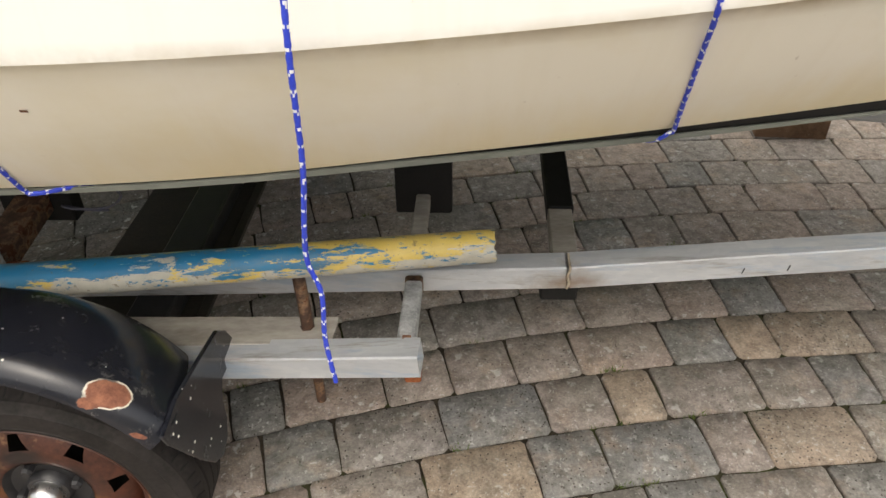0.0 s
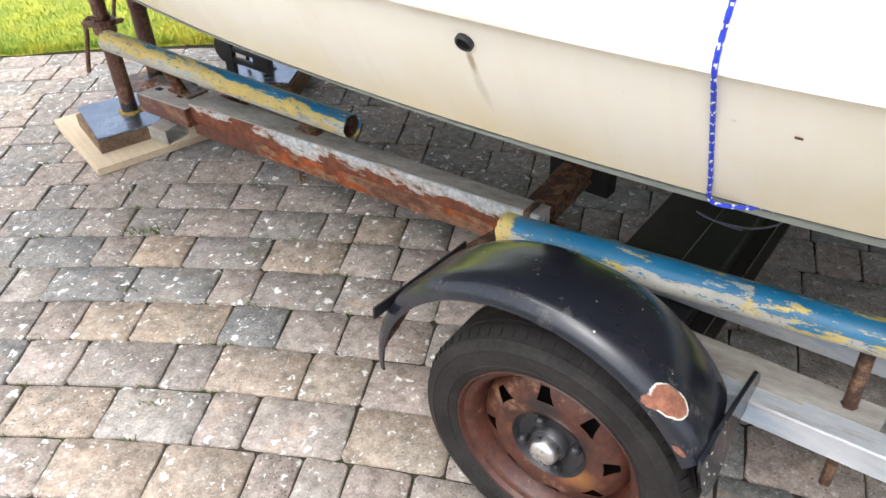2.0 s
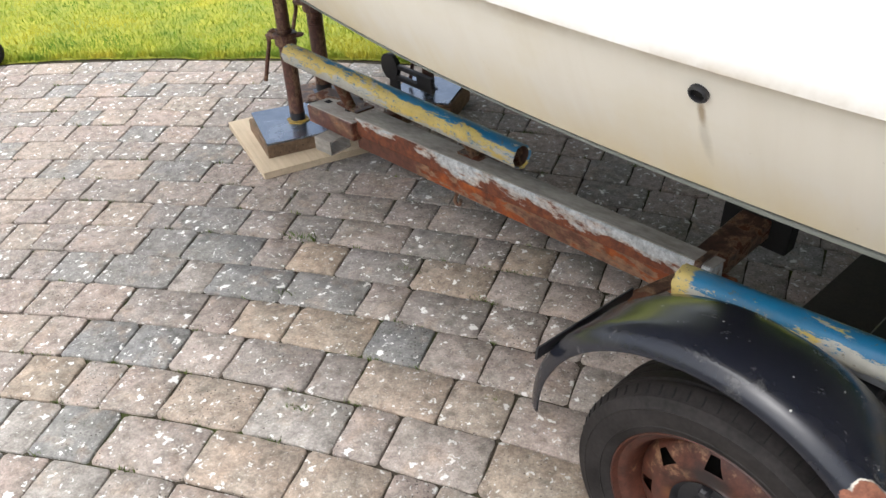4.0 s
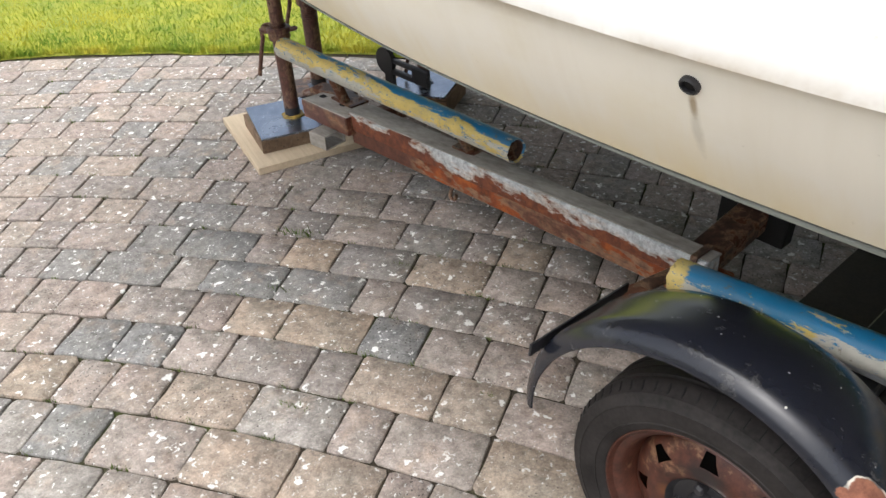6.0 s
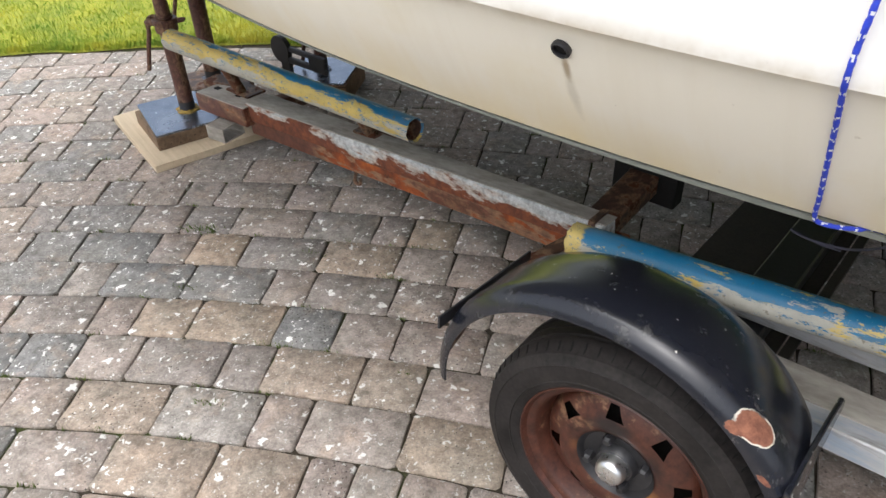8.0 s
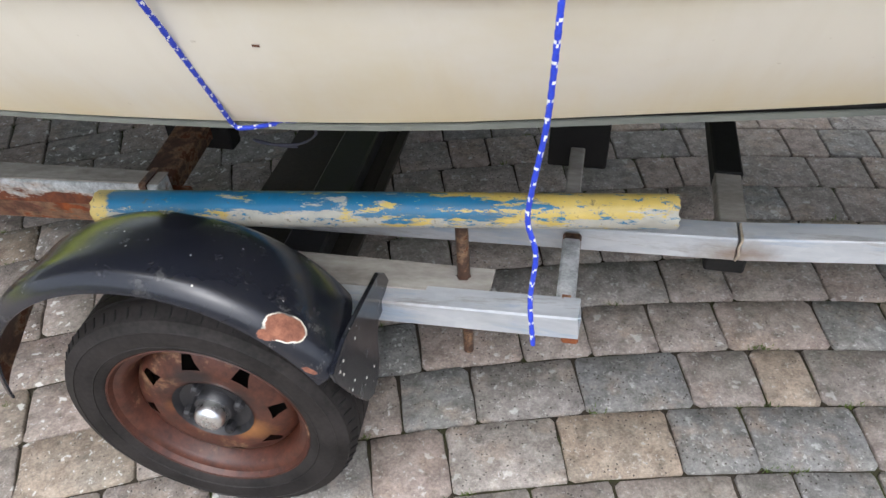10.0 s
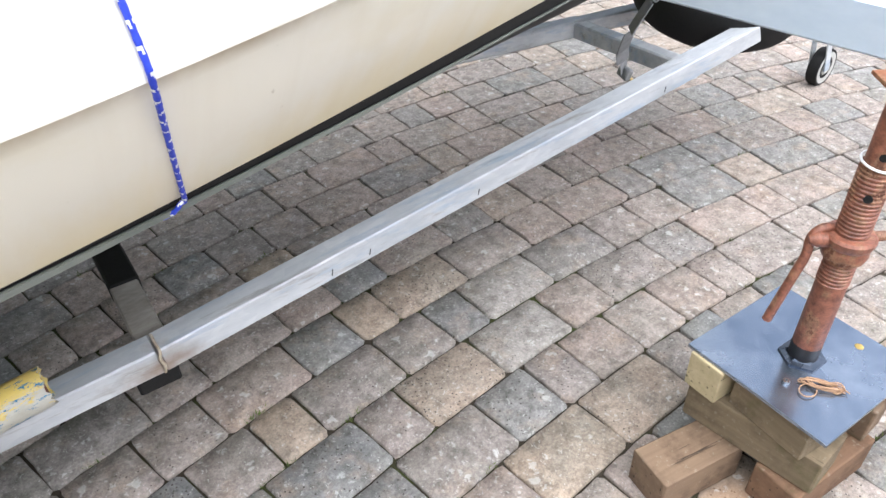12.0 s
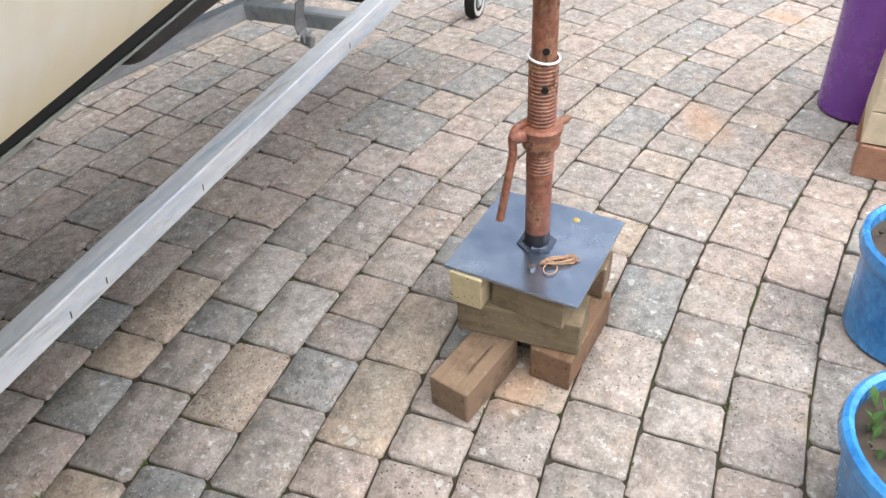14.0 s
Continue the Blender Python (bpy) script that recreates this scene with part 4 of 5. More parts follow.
    part("guard_stay", bar((-0.992, 1.205, 0.470), (-1.010, 1.514, 0.430), 0.005, 0.026, 0.001), M_BLACKSTEEL, t, "black flat stay")
    part("rusty_bracket", bar((-1.010, 1.496, 0.418), (-0.977, 1.645, 0.421), 0.032, 0.008, 0.001), M_DARKRUST, t, "rusty flat bracket")
    # hook under the rail, roller brackets and bits at the rear end
    part("rail_hook", sweep(smooth_path([(-1.850, 1.782, 0.209), (-1.850, 1.771, 0.176), (-1.829, 1.771, 0.172), (-1.824, 1.773, 0.192)], 5), 0.006, 8), M_DARKRUST, t, "", True)
    for x, h in ((-2.50, 0.13), (-1.80, 0.10)):
        base = rail_at(x, 0.06, 0.118)
        part("pole_post", sweep([base, base + Vector((0.0, -0.05, h))], 0.02, 12), M_DARKRUST, t, "short rusty post", True)
        part("post_plate", box((0.13, 0.08, 0.008), Matrix.Translation(base + Vector((0, 0.02, 0.0))), 0.001), M_DARKRUST, t)
    part("end_bracket", bar((-2.775, 1.888, 0.221), (-2.569, 1.913, 0.234), 0.075, 0.05, 0.004), M_DARKRUST, t, "rusty end bracket")
    part("end_channel", hollow(Vector((-2.593, 1.766, 0.139)), Vector((-2.508, 1.779, 0.138)), 0.10, 0.056, 0.004), M_RAILTOP, t, "short dirty steel channel offcut")
    part("rear_cross_member", bar((-2.412, 1.833, 0.230), (-2.412, 2.064, 0.205), 0.05, 0.05, 0.003), M_DARKRUST, t, "rusty rear cross member")
    # a rounded lug, a slotted arm and a foot
    blk = join(sweep([(-2.872, 2.296, 0.205), (-2.872, 2.318, 0.205)], 0.058, 20), box((0.30, 0.02, 0.022), Matrix.Translation((-2.735, 2.310, 0.214)), 0.004), box((0.30, 0.02, 0.026), Matrix.Translation((-2.735, 2.310, 0.165)), 0.004),
               box((0.10, 0.02, 0.05), Matrix.Translation((-2.640, 2.310, 0.190)), 0.004), box((0.06, 0.02, 0.14), Matrix.Translation((-2.850, 2.309, 0.130)), 0.004))
    part("slotted_bracket", blk, M_BLACKSTEEL, t, "black slotted bracket")

    # wheels
    def wheel(wx, wy, wt):
        hub = Matrix.Translation((wx, wy, 0.268)) @ pose(0, 0, 0, 90, 0, wt)
        R = 0.265
        rim_prof = [(0.0, 0.030), (0.050, 0.030), (0.066, 0.033), (0.076, 0.046), (0.090, 0.050), (0.106, 0.0485), (0.111, 0.0470), (0.124, 0.0402), (0.137, 0.0335), (0.143, 0.029), (0.148, 0.020), (0.151, 0.012), (0.156, 0.018), (0.160, 0.046), (0.167, 0.055), (0.176, 0.058), (0.181, 0.068),
                    (0.184, 0.067), (0.183, 0.055), (0.172, 0.048), (0.166, -0.06), (0.183, -0.07)]
        bm = spin(rim_prof, None, 72)
        # ventilation slots cut through the disc
        gone = []
        for fc in bm.faces:
            c = fc.calc_center_median()
            r, a = math.hypot(c.x, c.y), math.degrees(math.atan2(c.y, c.x)) % 45
            if 0.111 < r < 0.136 and a < 15:
                gone.append(fc)
        bmesh.ops.delete(bm, geom=gone, context="FACES")
        # slots taper outwards and lean a little
        for v in bm.verts:
            r, a = math.hypot(v.co.x, v.co.y), math.degrees(math.atan2(v.co.y, v.co.x))
            side = (a + 1) % 45 - 1
            if 0.109 < r < 0.139 and v.co.z > 0.02 and (abs(side) < 1 or abs(side - 15) < 1):
                turn = (5.0 if abs(side) < 1 else -3.0) * (r - 0.111) / 0.026 + (-2.5 if abs(side) < 1 and r < 0.12 else 0.0)
                v.co = pose(0, 0, 0, 0, 0, turn) @ v.co
        bm.transform(hub)
        rim = part("wheel", bm, M_RIM, t, "rusty brown steel wheel", True)
        part("brake_drum", spin([(0.0, -0.012), (0.125, -0.012), (0.146, -0.016), (0.146, -0.06)], hub, 36), M_BLACK, rim, "black brake drum behind the slots", True)
        tyre_prof = [(0.1760, 0.052), (0.1821, 0.066), (0.1916, 0.073), (0.2011, 0.0755), (0.2024, 0.0775), (0.2041, 0.0765), (0.2175, 0.0785), (0.2348, 0.0765), (0.2365, 0.0778), (0.2383, 0.0758), (0.2556, 0.069), (R - 0.007, 0.058), (R, 0.048), (R, 0.032), (R - 0.005, 0.030), (R - 0.005, 0.026), (R, 0.024), (R, 0.003), (R - 0.005, 0.002), (R - 0.005, -0.002), (R, -0.003),
                     (R, -0.024), (R - 0.005, -0.026), (R - 0.005, -0.03), (R, -0.032), (R, -0.048), (0.2556, -0.069), (0.2106, -0.078), (0.1821, -0.066), (0.1760, -0.052)]
        part("tyre", spin(tyre_prof, hub, 72), M_TYRE, rim, "dusty black tyre", True)
        grooves = None
        for k in range(64):
            g = box((0.0022, 0.012, 0.020), hub @ pose(0, 0, 0, 0, 0, k * 360 / 64) @ Matrix.Translation((R - 0.0085, 0, 0.053)) @ pose(0, 0, 0, 0, -32, 0) @ pose(0, 0, 0, 0, 0, 90), 0)
            grooves = g if grooves is None else join(grooves, g)
        tagged(part("tyre_tread", grooves, M_BLACK, rim, "fine black grooves in the tyre's shoulder"), kind="stuff")
        part("bead_ring", spin([(0.1815, 0.0685), (0.1835, 0.0695), (0.1855, 0.0675)], hub, 48), M_RIM, rim, "", True)
        part("sooty_hub_face", spin([(0.030, 0.0312), (0.050, 0.0312), (0.066, 0.0345), (0.0755, 0.0465)], hub, 36), M_BLACKSTEEL, rim, "black sooty recess", True)
        part("hub_boss", spin([(0.0, 0.046), (0.034, 0.046), (0.038, 0.040), (0.040, 0.028)], hub, 28), M_BLACKSTEEL, rim, "", True)
        part("hub_cap", spin([(0.0, 0.077), (0.017, 0.076), (0.0245, 0.071), (0.0275, 0.063), (0.0285, 0.046), (0.031, 0.045), (0.031, 0.040)], hub, 32), M_CHROME, rim, "shiny zinc hub cap", True)
        for k in range(4):
            a = radians(20 + 90 * k)
            part("wheel_nut", spin([(0.0, 0.052), (0.007, 0.052), (0.010, 0.046), (0.010, 0.026)], hub @ Matrix.Translation((0.056 * math.cos(a), 0.056 * math.sin(a), 0)), 6), M_BLACKSTEEL, rim)

    wheel(-0.657, 1.328, 2.5)
    wheel(-0.650, 3.04, 181.0)

    # mudguard
    gc = Vector((-0.668, 1.31, 0.310))
    rows = []
    shape = ((0.292, 0.112), (0.300, 0.100), (0.312, 0.070), (0.322, 0.030), (0.330, -0.010), (0.3335, -0.035), (0.334, -0.050), (0.332, -0.062), (0.328, -0.071), (0.322, -0.078), (0.316, -0.083), (0.310, -0.087), (0.303, -0.089), (0.301, -0.086))
    for k in range(45):
        row = []
        for r, y in shape:
            # the rear end is cut on the slant and hangs lowest at its outer rim
            a0 = 181 - 150 * max(0.0, y + 0.06)
            a = radians(a0 + (31 - a0) * k / 44)
            r += 0.022 * max(0.0, -math.cos(a)) ** 0.7 * smoothstep(-0.02, 0.10, y)
            row.append(gc + Vector((r * math.cos(a) * (1.09 if math.cos(a) < 0 else 1.0), y, r * math.sin(a))))
        rows.append(row)
    gb = skin(rows)
    thick(gb, 0.003)
    for fc in gb.faces:
        c = fc.calc_center_median()
        if fc.normal.dot(Vector((gc.x, c.y, gc.z)) - c) > 0 and c.y > gc.y - 0.07:
            fc.material_index = 1
    o = ORIGIN[t]
    me_guard = part("mudguard", gb, [M_GUARD, M_DARKRUST], t, "black chipped steel mudguard with bare rust", True)
    # its own origin at the wheel arch's centre, where the wear is mapped from
    shift = gc - o
    me_guard.data.transform(Matrix.Translation(-shift))
    me_guard.location = shift
    # end flap: a plate with a rounded foot and an arm up to the outrigger
    bm = bmesh.new()
    edge = [(1.480, 0.463), (1.515, 0.430), (1.535, 0.394), (1.528, 0.362), (1.450, 0.372), (1.432, 0.340), (1.430, 0.295), (1.412, 0.262), (1.378, 0.250), (1.345, 0.272), (1.310, 0.325), (1.270, 0.395), (1.236, 0.458), (1.225, 0.492), (1.29, 0.500), (1.40, 0.480)]
    front, back = [bm.verts.new((-0.383, y, z)) for y, z in edge], [bm.verts.new((-0.391, y, z)) for y, z in edge]
    bm.faces.new(front)
    bm.faces.new(back[::-1])
    for k in range(len(edge)):
        q = (k + 1) % len(edge)
        bm.faces.new((front[k], back[k], back[q], front[q]))
    bmesh.ops.recalc_face_normals(bm, faces=bm.faces)
    bevel(bm, 0.002)
    part("guard_flap", bm, M_GUARD, t, "black painted flap at the guard's end")
    for p in ((-0.3825, 1.328, 0.459), (-0.3825, 1.269, 0.472), (-0.3825, 1.251, 0.467), (-0.3825, 1.262, 0.448), (-0.3825, 1.300, 0.387), (-0.3825, 1.285, 0.381), (-0.3825, 1.352, 0.330), (-0.3825, 1.395, 0.310)):
        part("paint_drip", spin([(0, 0.001), (0.0018, 0.0007), (0.0028, 0)], Matrix.Translation(p) @ pose(0, 0, 0, 0, 90, 0), 7), M_WHITE, t)
    # jockey wheel
    jw = Matrix.Translation((2.956, 2.047, 0.070)) @ pose(0, 0, 0, 90, 0, 4)
    jock = part("jockey_wheel", spin([(0.03, 0.02), (0.072, 0.022), (0.076, 0.012), (0.076, -0.012), (0.072, -0.022), (0.03, -0.02)], jw, 28, True), M_BLACK, t, "small grey jockey wheel", True)
    part("jockey_hub", spin([(0, 0.020), (0.02, 0.026), (0.03, 0.018), (0.058, 0.0235), (0.064, 0.0225), (0.064, -0.0225), (0.058, -0.0235), (0, -0.024)], jw, 24), M_WHITEPLASTIC, jock, "", True)
    part("jockey_fork", join(bar((2.941, 2.015, 0.067), (2.913, 2.023, 0.210), 0.03, 0.006, 0.001, (0, 1, 0)), bar((2.935, 2.080, 0.063), (2.907, 2.079, 0.207), 0.03, 0.006, 0.001, (0, 1, 0)), box((0.04, 0.08, 0.008), Matrix.Translation((2.910, 2.051, 0.208)), 0.002), sweep([(2.910, 2.051, 0.203), (2.845, 2.067, 0.555)], 0.020, 12)), M_GALV, jock, "", True)
    return t


trailer()


# ================= poles =================
def pole(p, q, r0, r1, label, mat):
    m, n = along(p, q)
    prof = 40
    bm = bmesh.new()
    rings = []
    rng = random.Random(int(n * 1000))
    for i in range(prof + 1):
        t = i / prof
        r = r0 + (r1 - r0) * t
        rings.append([bm.verts.new(((t - 0.5) * n + (0.006 * rng.random() if i in (0, prof) else 0), r * math.cos(a), r * math.sin(a))) for a in (2 * math.pi * k / 28 for k in range(28))])
    inner = [[bm.verts.new((x, (r - 0.004) * math.cos(a), (r - 0.004) * math.sin(a))) for a in (2 * math.pi * k / 28 for k in range(28))] for x, r in ((-n / 2 + 0.001, r0), (-n / 2 + 0.25, r0), (n / 2 - 0.25, r1), (n / 2 - 0.001, r1))]

    def band(a, b, flip=False):
        for k in range(28):
            vs = (a[k], b[k], b[(k + 1) % 28], a[(k + 1) % 28])
            bm.faces.new(vs[::-1] if flip else vs)

    for i in range(prof):
        band(rings[i], rings[i + 1], True)
    band(inner[0], rings[0])
    band(rings[-1], inner[3])
    outside = len(bm.faces)
    band(inner[0], inner[1])
    band(inner[2], inner[3])
    bm.faces.new(inner[1])
    bm.faces.new(inner[2][::-1])
    bm.faces.ensure_lookup_table()
    for fc in bm.faces[outside:]:
        fc.material_index = 1
    bmesh.ops.recalc_face_normals(bm, faces=bm.faces)
    ob = part("painted_pole", bm, [mat, M_DARKRUST], None, "", True)
    ob.matrix_world = m
    return tagged(ob, label, "pole", "painted poles beside the hull")


pole((-0.900, 1.490, 0.538), (0.095, 1.517, 0.628), 0.0325, 0.0275, "thick pole with flaked blue and yellow paint over the outrigger", M_POLE)
pole((-2.532, 1.641, 0.522), (-1.440, 1.630, 0.540), 0.034, 0.031, "thick pole with flaked yellow and blue paint over the rear rail", M_POLE_REAR)


# ================= props =================
def prop(at, height, plate, turn, collar_z, handle_turn, label, head=True, lean=0.0, paint=None, weld=None, stout=1.0, steel=None):
    """A steel building prop on a square plate; at is the plate's underside."""
    at = Vector(at)
    paint = paint or M_PROP
    p = thing("support_prop", at, label, "prop", "steel props under the boat")
    z = at.z
    P0 = Matrix.Translation(at) @ pose(0, 0, 0, 0, 0, turn)
    T = Matrix.Translation(at) @ pose(0, 0, 0, 0, lean, 0) @ pose(0, 0, 0, 0, 0, turn) @ Matrix.Diagonal((stout, stout, 1, 1))
    part("base_plate", box((plate, plate, 0.008), P0 @ Matrix.Translation((0, 0, 0.004)), 0.001), steel or M_PLATE, p, "rusty steel plate" if steel else "shiny blued steel plate")
    part("plate_weld", spin([(0.027, 0.008), (0.044, 0.008), (0.044, 0.012), (0.033, 0.014), (0.028, 0.018)], T, 6), weld or M_COLLAR, p, "welded collar")
    part("scorch", spin([(0.0277, 0.01), (0.0277, 0.048)], T, 24), M_BLACKSTEEL, p, "burnt black paint above the weld", True)
    top = collar_z + (0.155 if stout == 1 else 0.03)
    part("outer_tube", spin([(0.023, 0.008), (0.027, 0.008), (0.027, collar_z - 0.085)], T, 28), paint, p, "red oxide outer tube", True)
    prof = []
    zz = collar_z - 0.09
    while zz < top:
        prof += [(0.0258, zz), (0.0280, zz + 0.002), (0.0280, zz + 0.0045), (0.0258, zz + 0.0065)]
        zz += 0.008
    part("thread", spin(prof, T, 28), paint, p, "coarse rusty thread")
    part("thread_ring", sweep([T @ Vector((0.0290 * math.cos(a), 0.0290 * math.sin(a), top + 0.003 + 0.004 * math.sin(a))) for a in (2 * math.pi * k / 28 for k in range(28))], 0.0022, 6, False, True), paint if stout > 1 else M_ROPEWHITE, p, "ring at the thread's top", True)
    part("inner_tube", spin([(0.0, top), (0.0235, top), (0.0235, height)], T, 28), paint, p, "dull red inner tube", True)
    for k, hz in enumerate((top + 0.022, top - 0.052)):
        n = T @ pose(0, 0, 0, 0, 0, 208 - turn) @ Matrix.Translation((0.0242 if k == 0 else 0.0288, 0, hz)) @ pose(0, 0, 0, 0, 90, 0)
        part("pin_hole", spin([(0, 0.0), (0.007, 0.0), (0.007, -0.004)], n, 16), M_BLACK, p)
    C = T @ Matrix.Translation((0, 0, collar_z)) @ pose(0, 0, 0, 0, 0, handle_turn - turn)
    part("collar_nut", spin([(0.028, -0.03), (0.036, -0.03), (0.039, -0.018), (0.037, -0.004), (0.042, 0.004), (0.043, 0.014), (0.039, 0.019), (0.028, 0.020)], C, 16), paint, p, "cast collar nut", True)
    part("collar_lug", sweep([C @ Vector((0.026, 0.020, 0.004)), C @ Vector((0.044, 0.034, 0.006)), C @ Vector((0.054, 0.042, 0.004))], [0.014, 0.015, 0.007], 10), paint, p, "", True)
    part("collar_lug", sweep([C @ Vector((-0.026, -0.024, 0.006)), C @ Vector((-0.045, -0.038, 0.010)), C @ Vector((-0.052, -0.042, 0.014))], [0.010, 0.009, 0.005], 10), paint, p, "", True)
    hp_ = [C @ Vector(v) for v in ((0.030, 0.008, 0.022), (0.044, 0.024, 0.020), (0.052, 0.034, 0.002), (0.050, 0.038, -0.03), (0.057, 0.048, -0.08), (0.072, 0.063, -0.178))]
    part("handle", sweep(smooth_path(hp_, 5), 0.0085, 10), paint, p, "rusty drop handle", True)
    if head:
        part("head_plate", box((0.058, 0.092, 0.007), T @ Matrix.Translation((-0.006, 0.006, height + 0.0035)) @ pose(0, 0, 0, 0, 0, -36), 0.001), M_RUST, p, "orange rusty head plate")
    return p


BASE_Z = 0.272
prop((1.280, 1.098, BASE_Z), 0.575, 0.302, -1, 0.29, 105, "rusty red steel prop on a square plate under the beam")
prop((-2.905, 1.832, 0.085), 0.90, 0.335, -18, 0.36, 185, "dark rusty steel prop on a plate beside the trailer", paint=M_PROPDARK, weld=M_WELDYELLOW, stout=1.12)
prop((-3.09, 2.085, 0.085), 0.88, 0.22, -20, 0.40, 185, "dark rusty steel prop behind the trailer's end", paint=M_PROPDARK, stout=1.25, steel=M_DARKRUST)
prop((-2.76, 2.425, 0.090), 0.86, 0.28, 30, 0.20, 160, "dark steel prop on a plate behind the rail", paint=M_PROPDARK)


# ================= timber and boards =================
def timber(at, size, turn, mat, label, name="timber_block"):
    """at: middle of the underside."""
    bm = box(size, Matrix.Translation((at[0], at[1], at[2] + size[2] / 2)) @ pose(0, 0, 0, 0, 0, turn), 0.004, 2)
    rng = random.Random(int(at[0] * 977 + at[2] * 131))
    for v in bm.verts:
        v.co += Vector((rng.uniform(-1, 1), rng.uniform(-1, 1), 0)) * 0.0012
    c = Vector((at[0], at[1], at[2]))
    bmesh.ops.transform(bm, matrix=pose(0, 0, 0, 0, 0, -turn), space=Matrix.Translation(-c), verts=bm.verts)
    bmesh.ops.translate(bm, verts=bm.verts, vec=-c)
    ob = part(name, bm, mat)
    ob.location, ob.rotation_euler = c, (0, 0, radians(turn))
    return tagged(ob, label, "timber", "timber packing under the props")


timber((1.072, 1.156, 0), (0.205, 0.098, 0.095), -9, M_DRYWOOD, "brown sawn timber offcut lying on the paving")
timber((1.266, 0.999, 0), (0.250, 0.098, 0.095), -3, M_REDWOOD, "damp reddish timber under the packing")
timber((1.330, 1.150, 0.0), (0.120, 0.075, 0.095), -4, M_DRYWOOD, "short brown timber under the packing")
timber((1.200, 1.095, 0.095), (0.105, 0.280, 0.090), 7, M_GREENWOOD, "greenish weathered timber across the lower blocks")
timber((1.385, 1.095, 0.095), (0.075, 0.270, 0.090), 4, M_DRYWOOD, "weathered timber across the lower blocks")
timber((1.210, 1.197, 0.185), (0.17, 0.076, 0.087), -2, M_FRESHWOOD, "pale yellow sawn timber under the steel plate")
timber((1.255, 1.057, 0.185), (0.22, 0.165, 0.087), -5, M_GREENWOOD, "mossy timber under the steel plate")
timber((-2.92, 1.816, 0), (0.545, 0.44, 0.030), -13, M_BOARD, "pale new plywood board on the paving", "plywood_board")
timber((-2.90, 1.80, 0.030), (0.30, 0.30, 0.055), -15, M_DRYWOOD, "brown plank under the prop's plate", "plank")
timber((-3.09, 2.085, 0), (0.28, 0.26, 0.085), -18, M_DRYWOOD, "brown packing under the rear prop")
timber((-2.76, 2.425, 0), (0.30, 0.28, 0.090), 30, M_REDWOOD, "reddish packing under the far prop")
timber((1.275, 3.135, 0), (0.26, 0.12, 0.11), -4, M_REDWOOD, "brown timber offcut lying under the hull")


# ================= beam, strap, spare tyre =================
def beam():
    a, b = Vector((1.352, 1.083, BASE_Z + 0.624)), Vector((1.10, 2.45, BASE_Z + 0.640))
    t = thing("box_beam", a, "pale blue painted steel box beam across the bow", "beam")
    part("tube", bar(a, b, 0.046, 0.080, 0.004), M_BEAM, t)
    part("rust_edge", box((0.040, 0.004, 0.006), Matrix.Translation(a + Vector((0.0, -0.001, -0.037))), 0.001), M_RUST, t, "orange rust along the cut end")


beam()


def spare():
    m = Matrix.Translation((2.150, 2.035, 0.568)) @ pose(0, 0, 0, 12, -6, 0)
    t = thing("spare_tyre", (2.153, 2.031, 0.514), "black spare tyre lying on the drawbar", "tyre")
    prof = [(0.16, 0.05), (0.18, 0.068), (0.22, 0.075), (0.25, 0.065), (0.262, 0.045), (0.262, -0.045), (0.25, -0.065), (0.22, -0.075), (0.18, -0.068), (0.16, -0.05)]
    part("tyre", spin(prof, m, 48, True), M_BLACK, t, "", True)
    part("rim", spin([(0, -0.03), (0.12, -0.03), (0.165, -0.055), (0.165, 0.05)], m, 36), M_BLACKSTEEL, t, "", True)


spare()


def strap():
    t = thing("webbing_strap", (1.727, 2.016, 0.403), "grey webbing strap with a brass hook round the cross tube", "strap")
    path = [Vector(p) for p in ((1.852, 1.850, 0.858), (1.627, 1.869, 0.687), (1.607, 1.903, 0.602), (1.686, 1.989, 0.495), (1.711, 2.003, 0.455), (1.724, 2.007, 0.424))]
    bm = None
    for p, q in zip(path, path[1:]):
        seg = bar(p, q + (q - p).normalized() * 0.003, 0.042, 0.004, 0.001, (-0.5, 0.1, 1))
        bm = seg if bm is None else join(bm, seg)
    part("webbing", bm, M_STRAP, t)
    part("buckle", box((0.02, 0.055, 0.035), Matrix.Translation((1.725, 2.002, 0.417)) @ pose(0, 0, 0, 0, 20, -20), 0.004), M_STRAP, t)
    part("hook", sweep(smooth_path([(1.725, 1.997, 0.415), (1.730, 1.978, 0.398), (1.747, 1.945, 0.388), (1.772, 1.922, 0.391), (1.791, 1.927, 0.408), (1.784, 1.946, 0.417)], 5), 0.007, 8), M_BRASS, t, "tarnished brass hook", True)


strap()


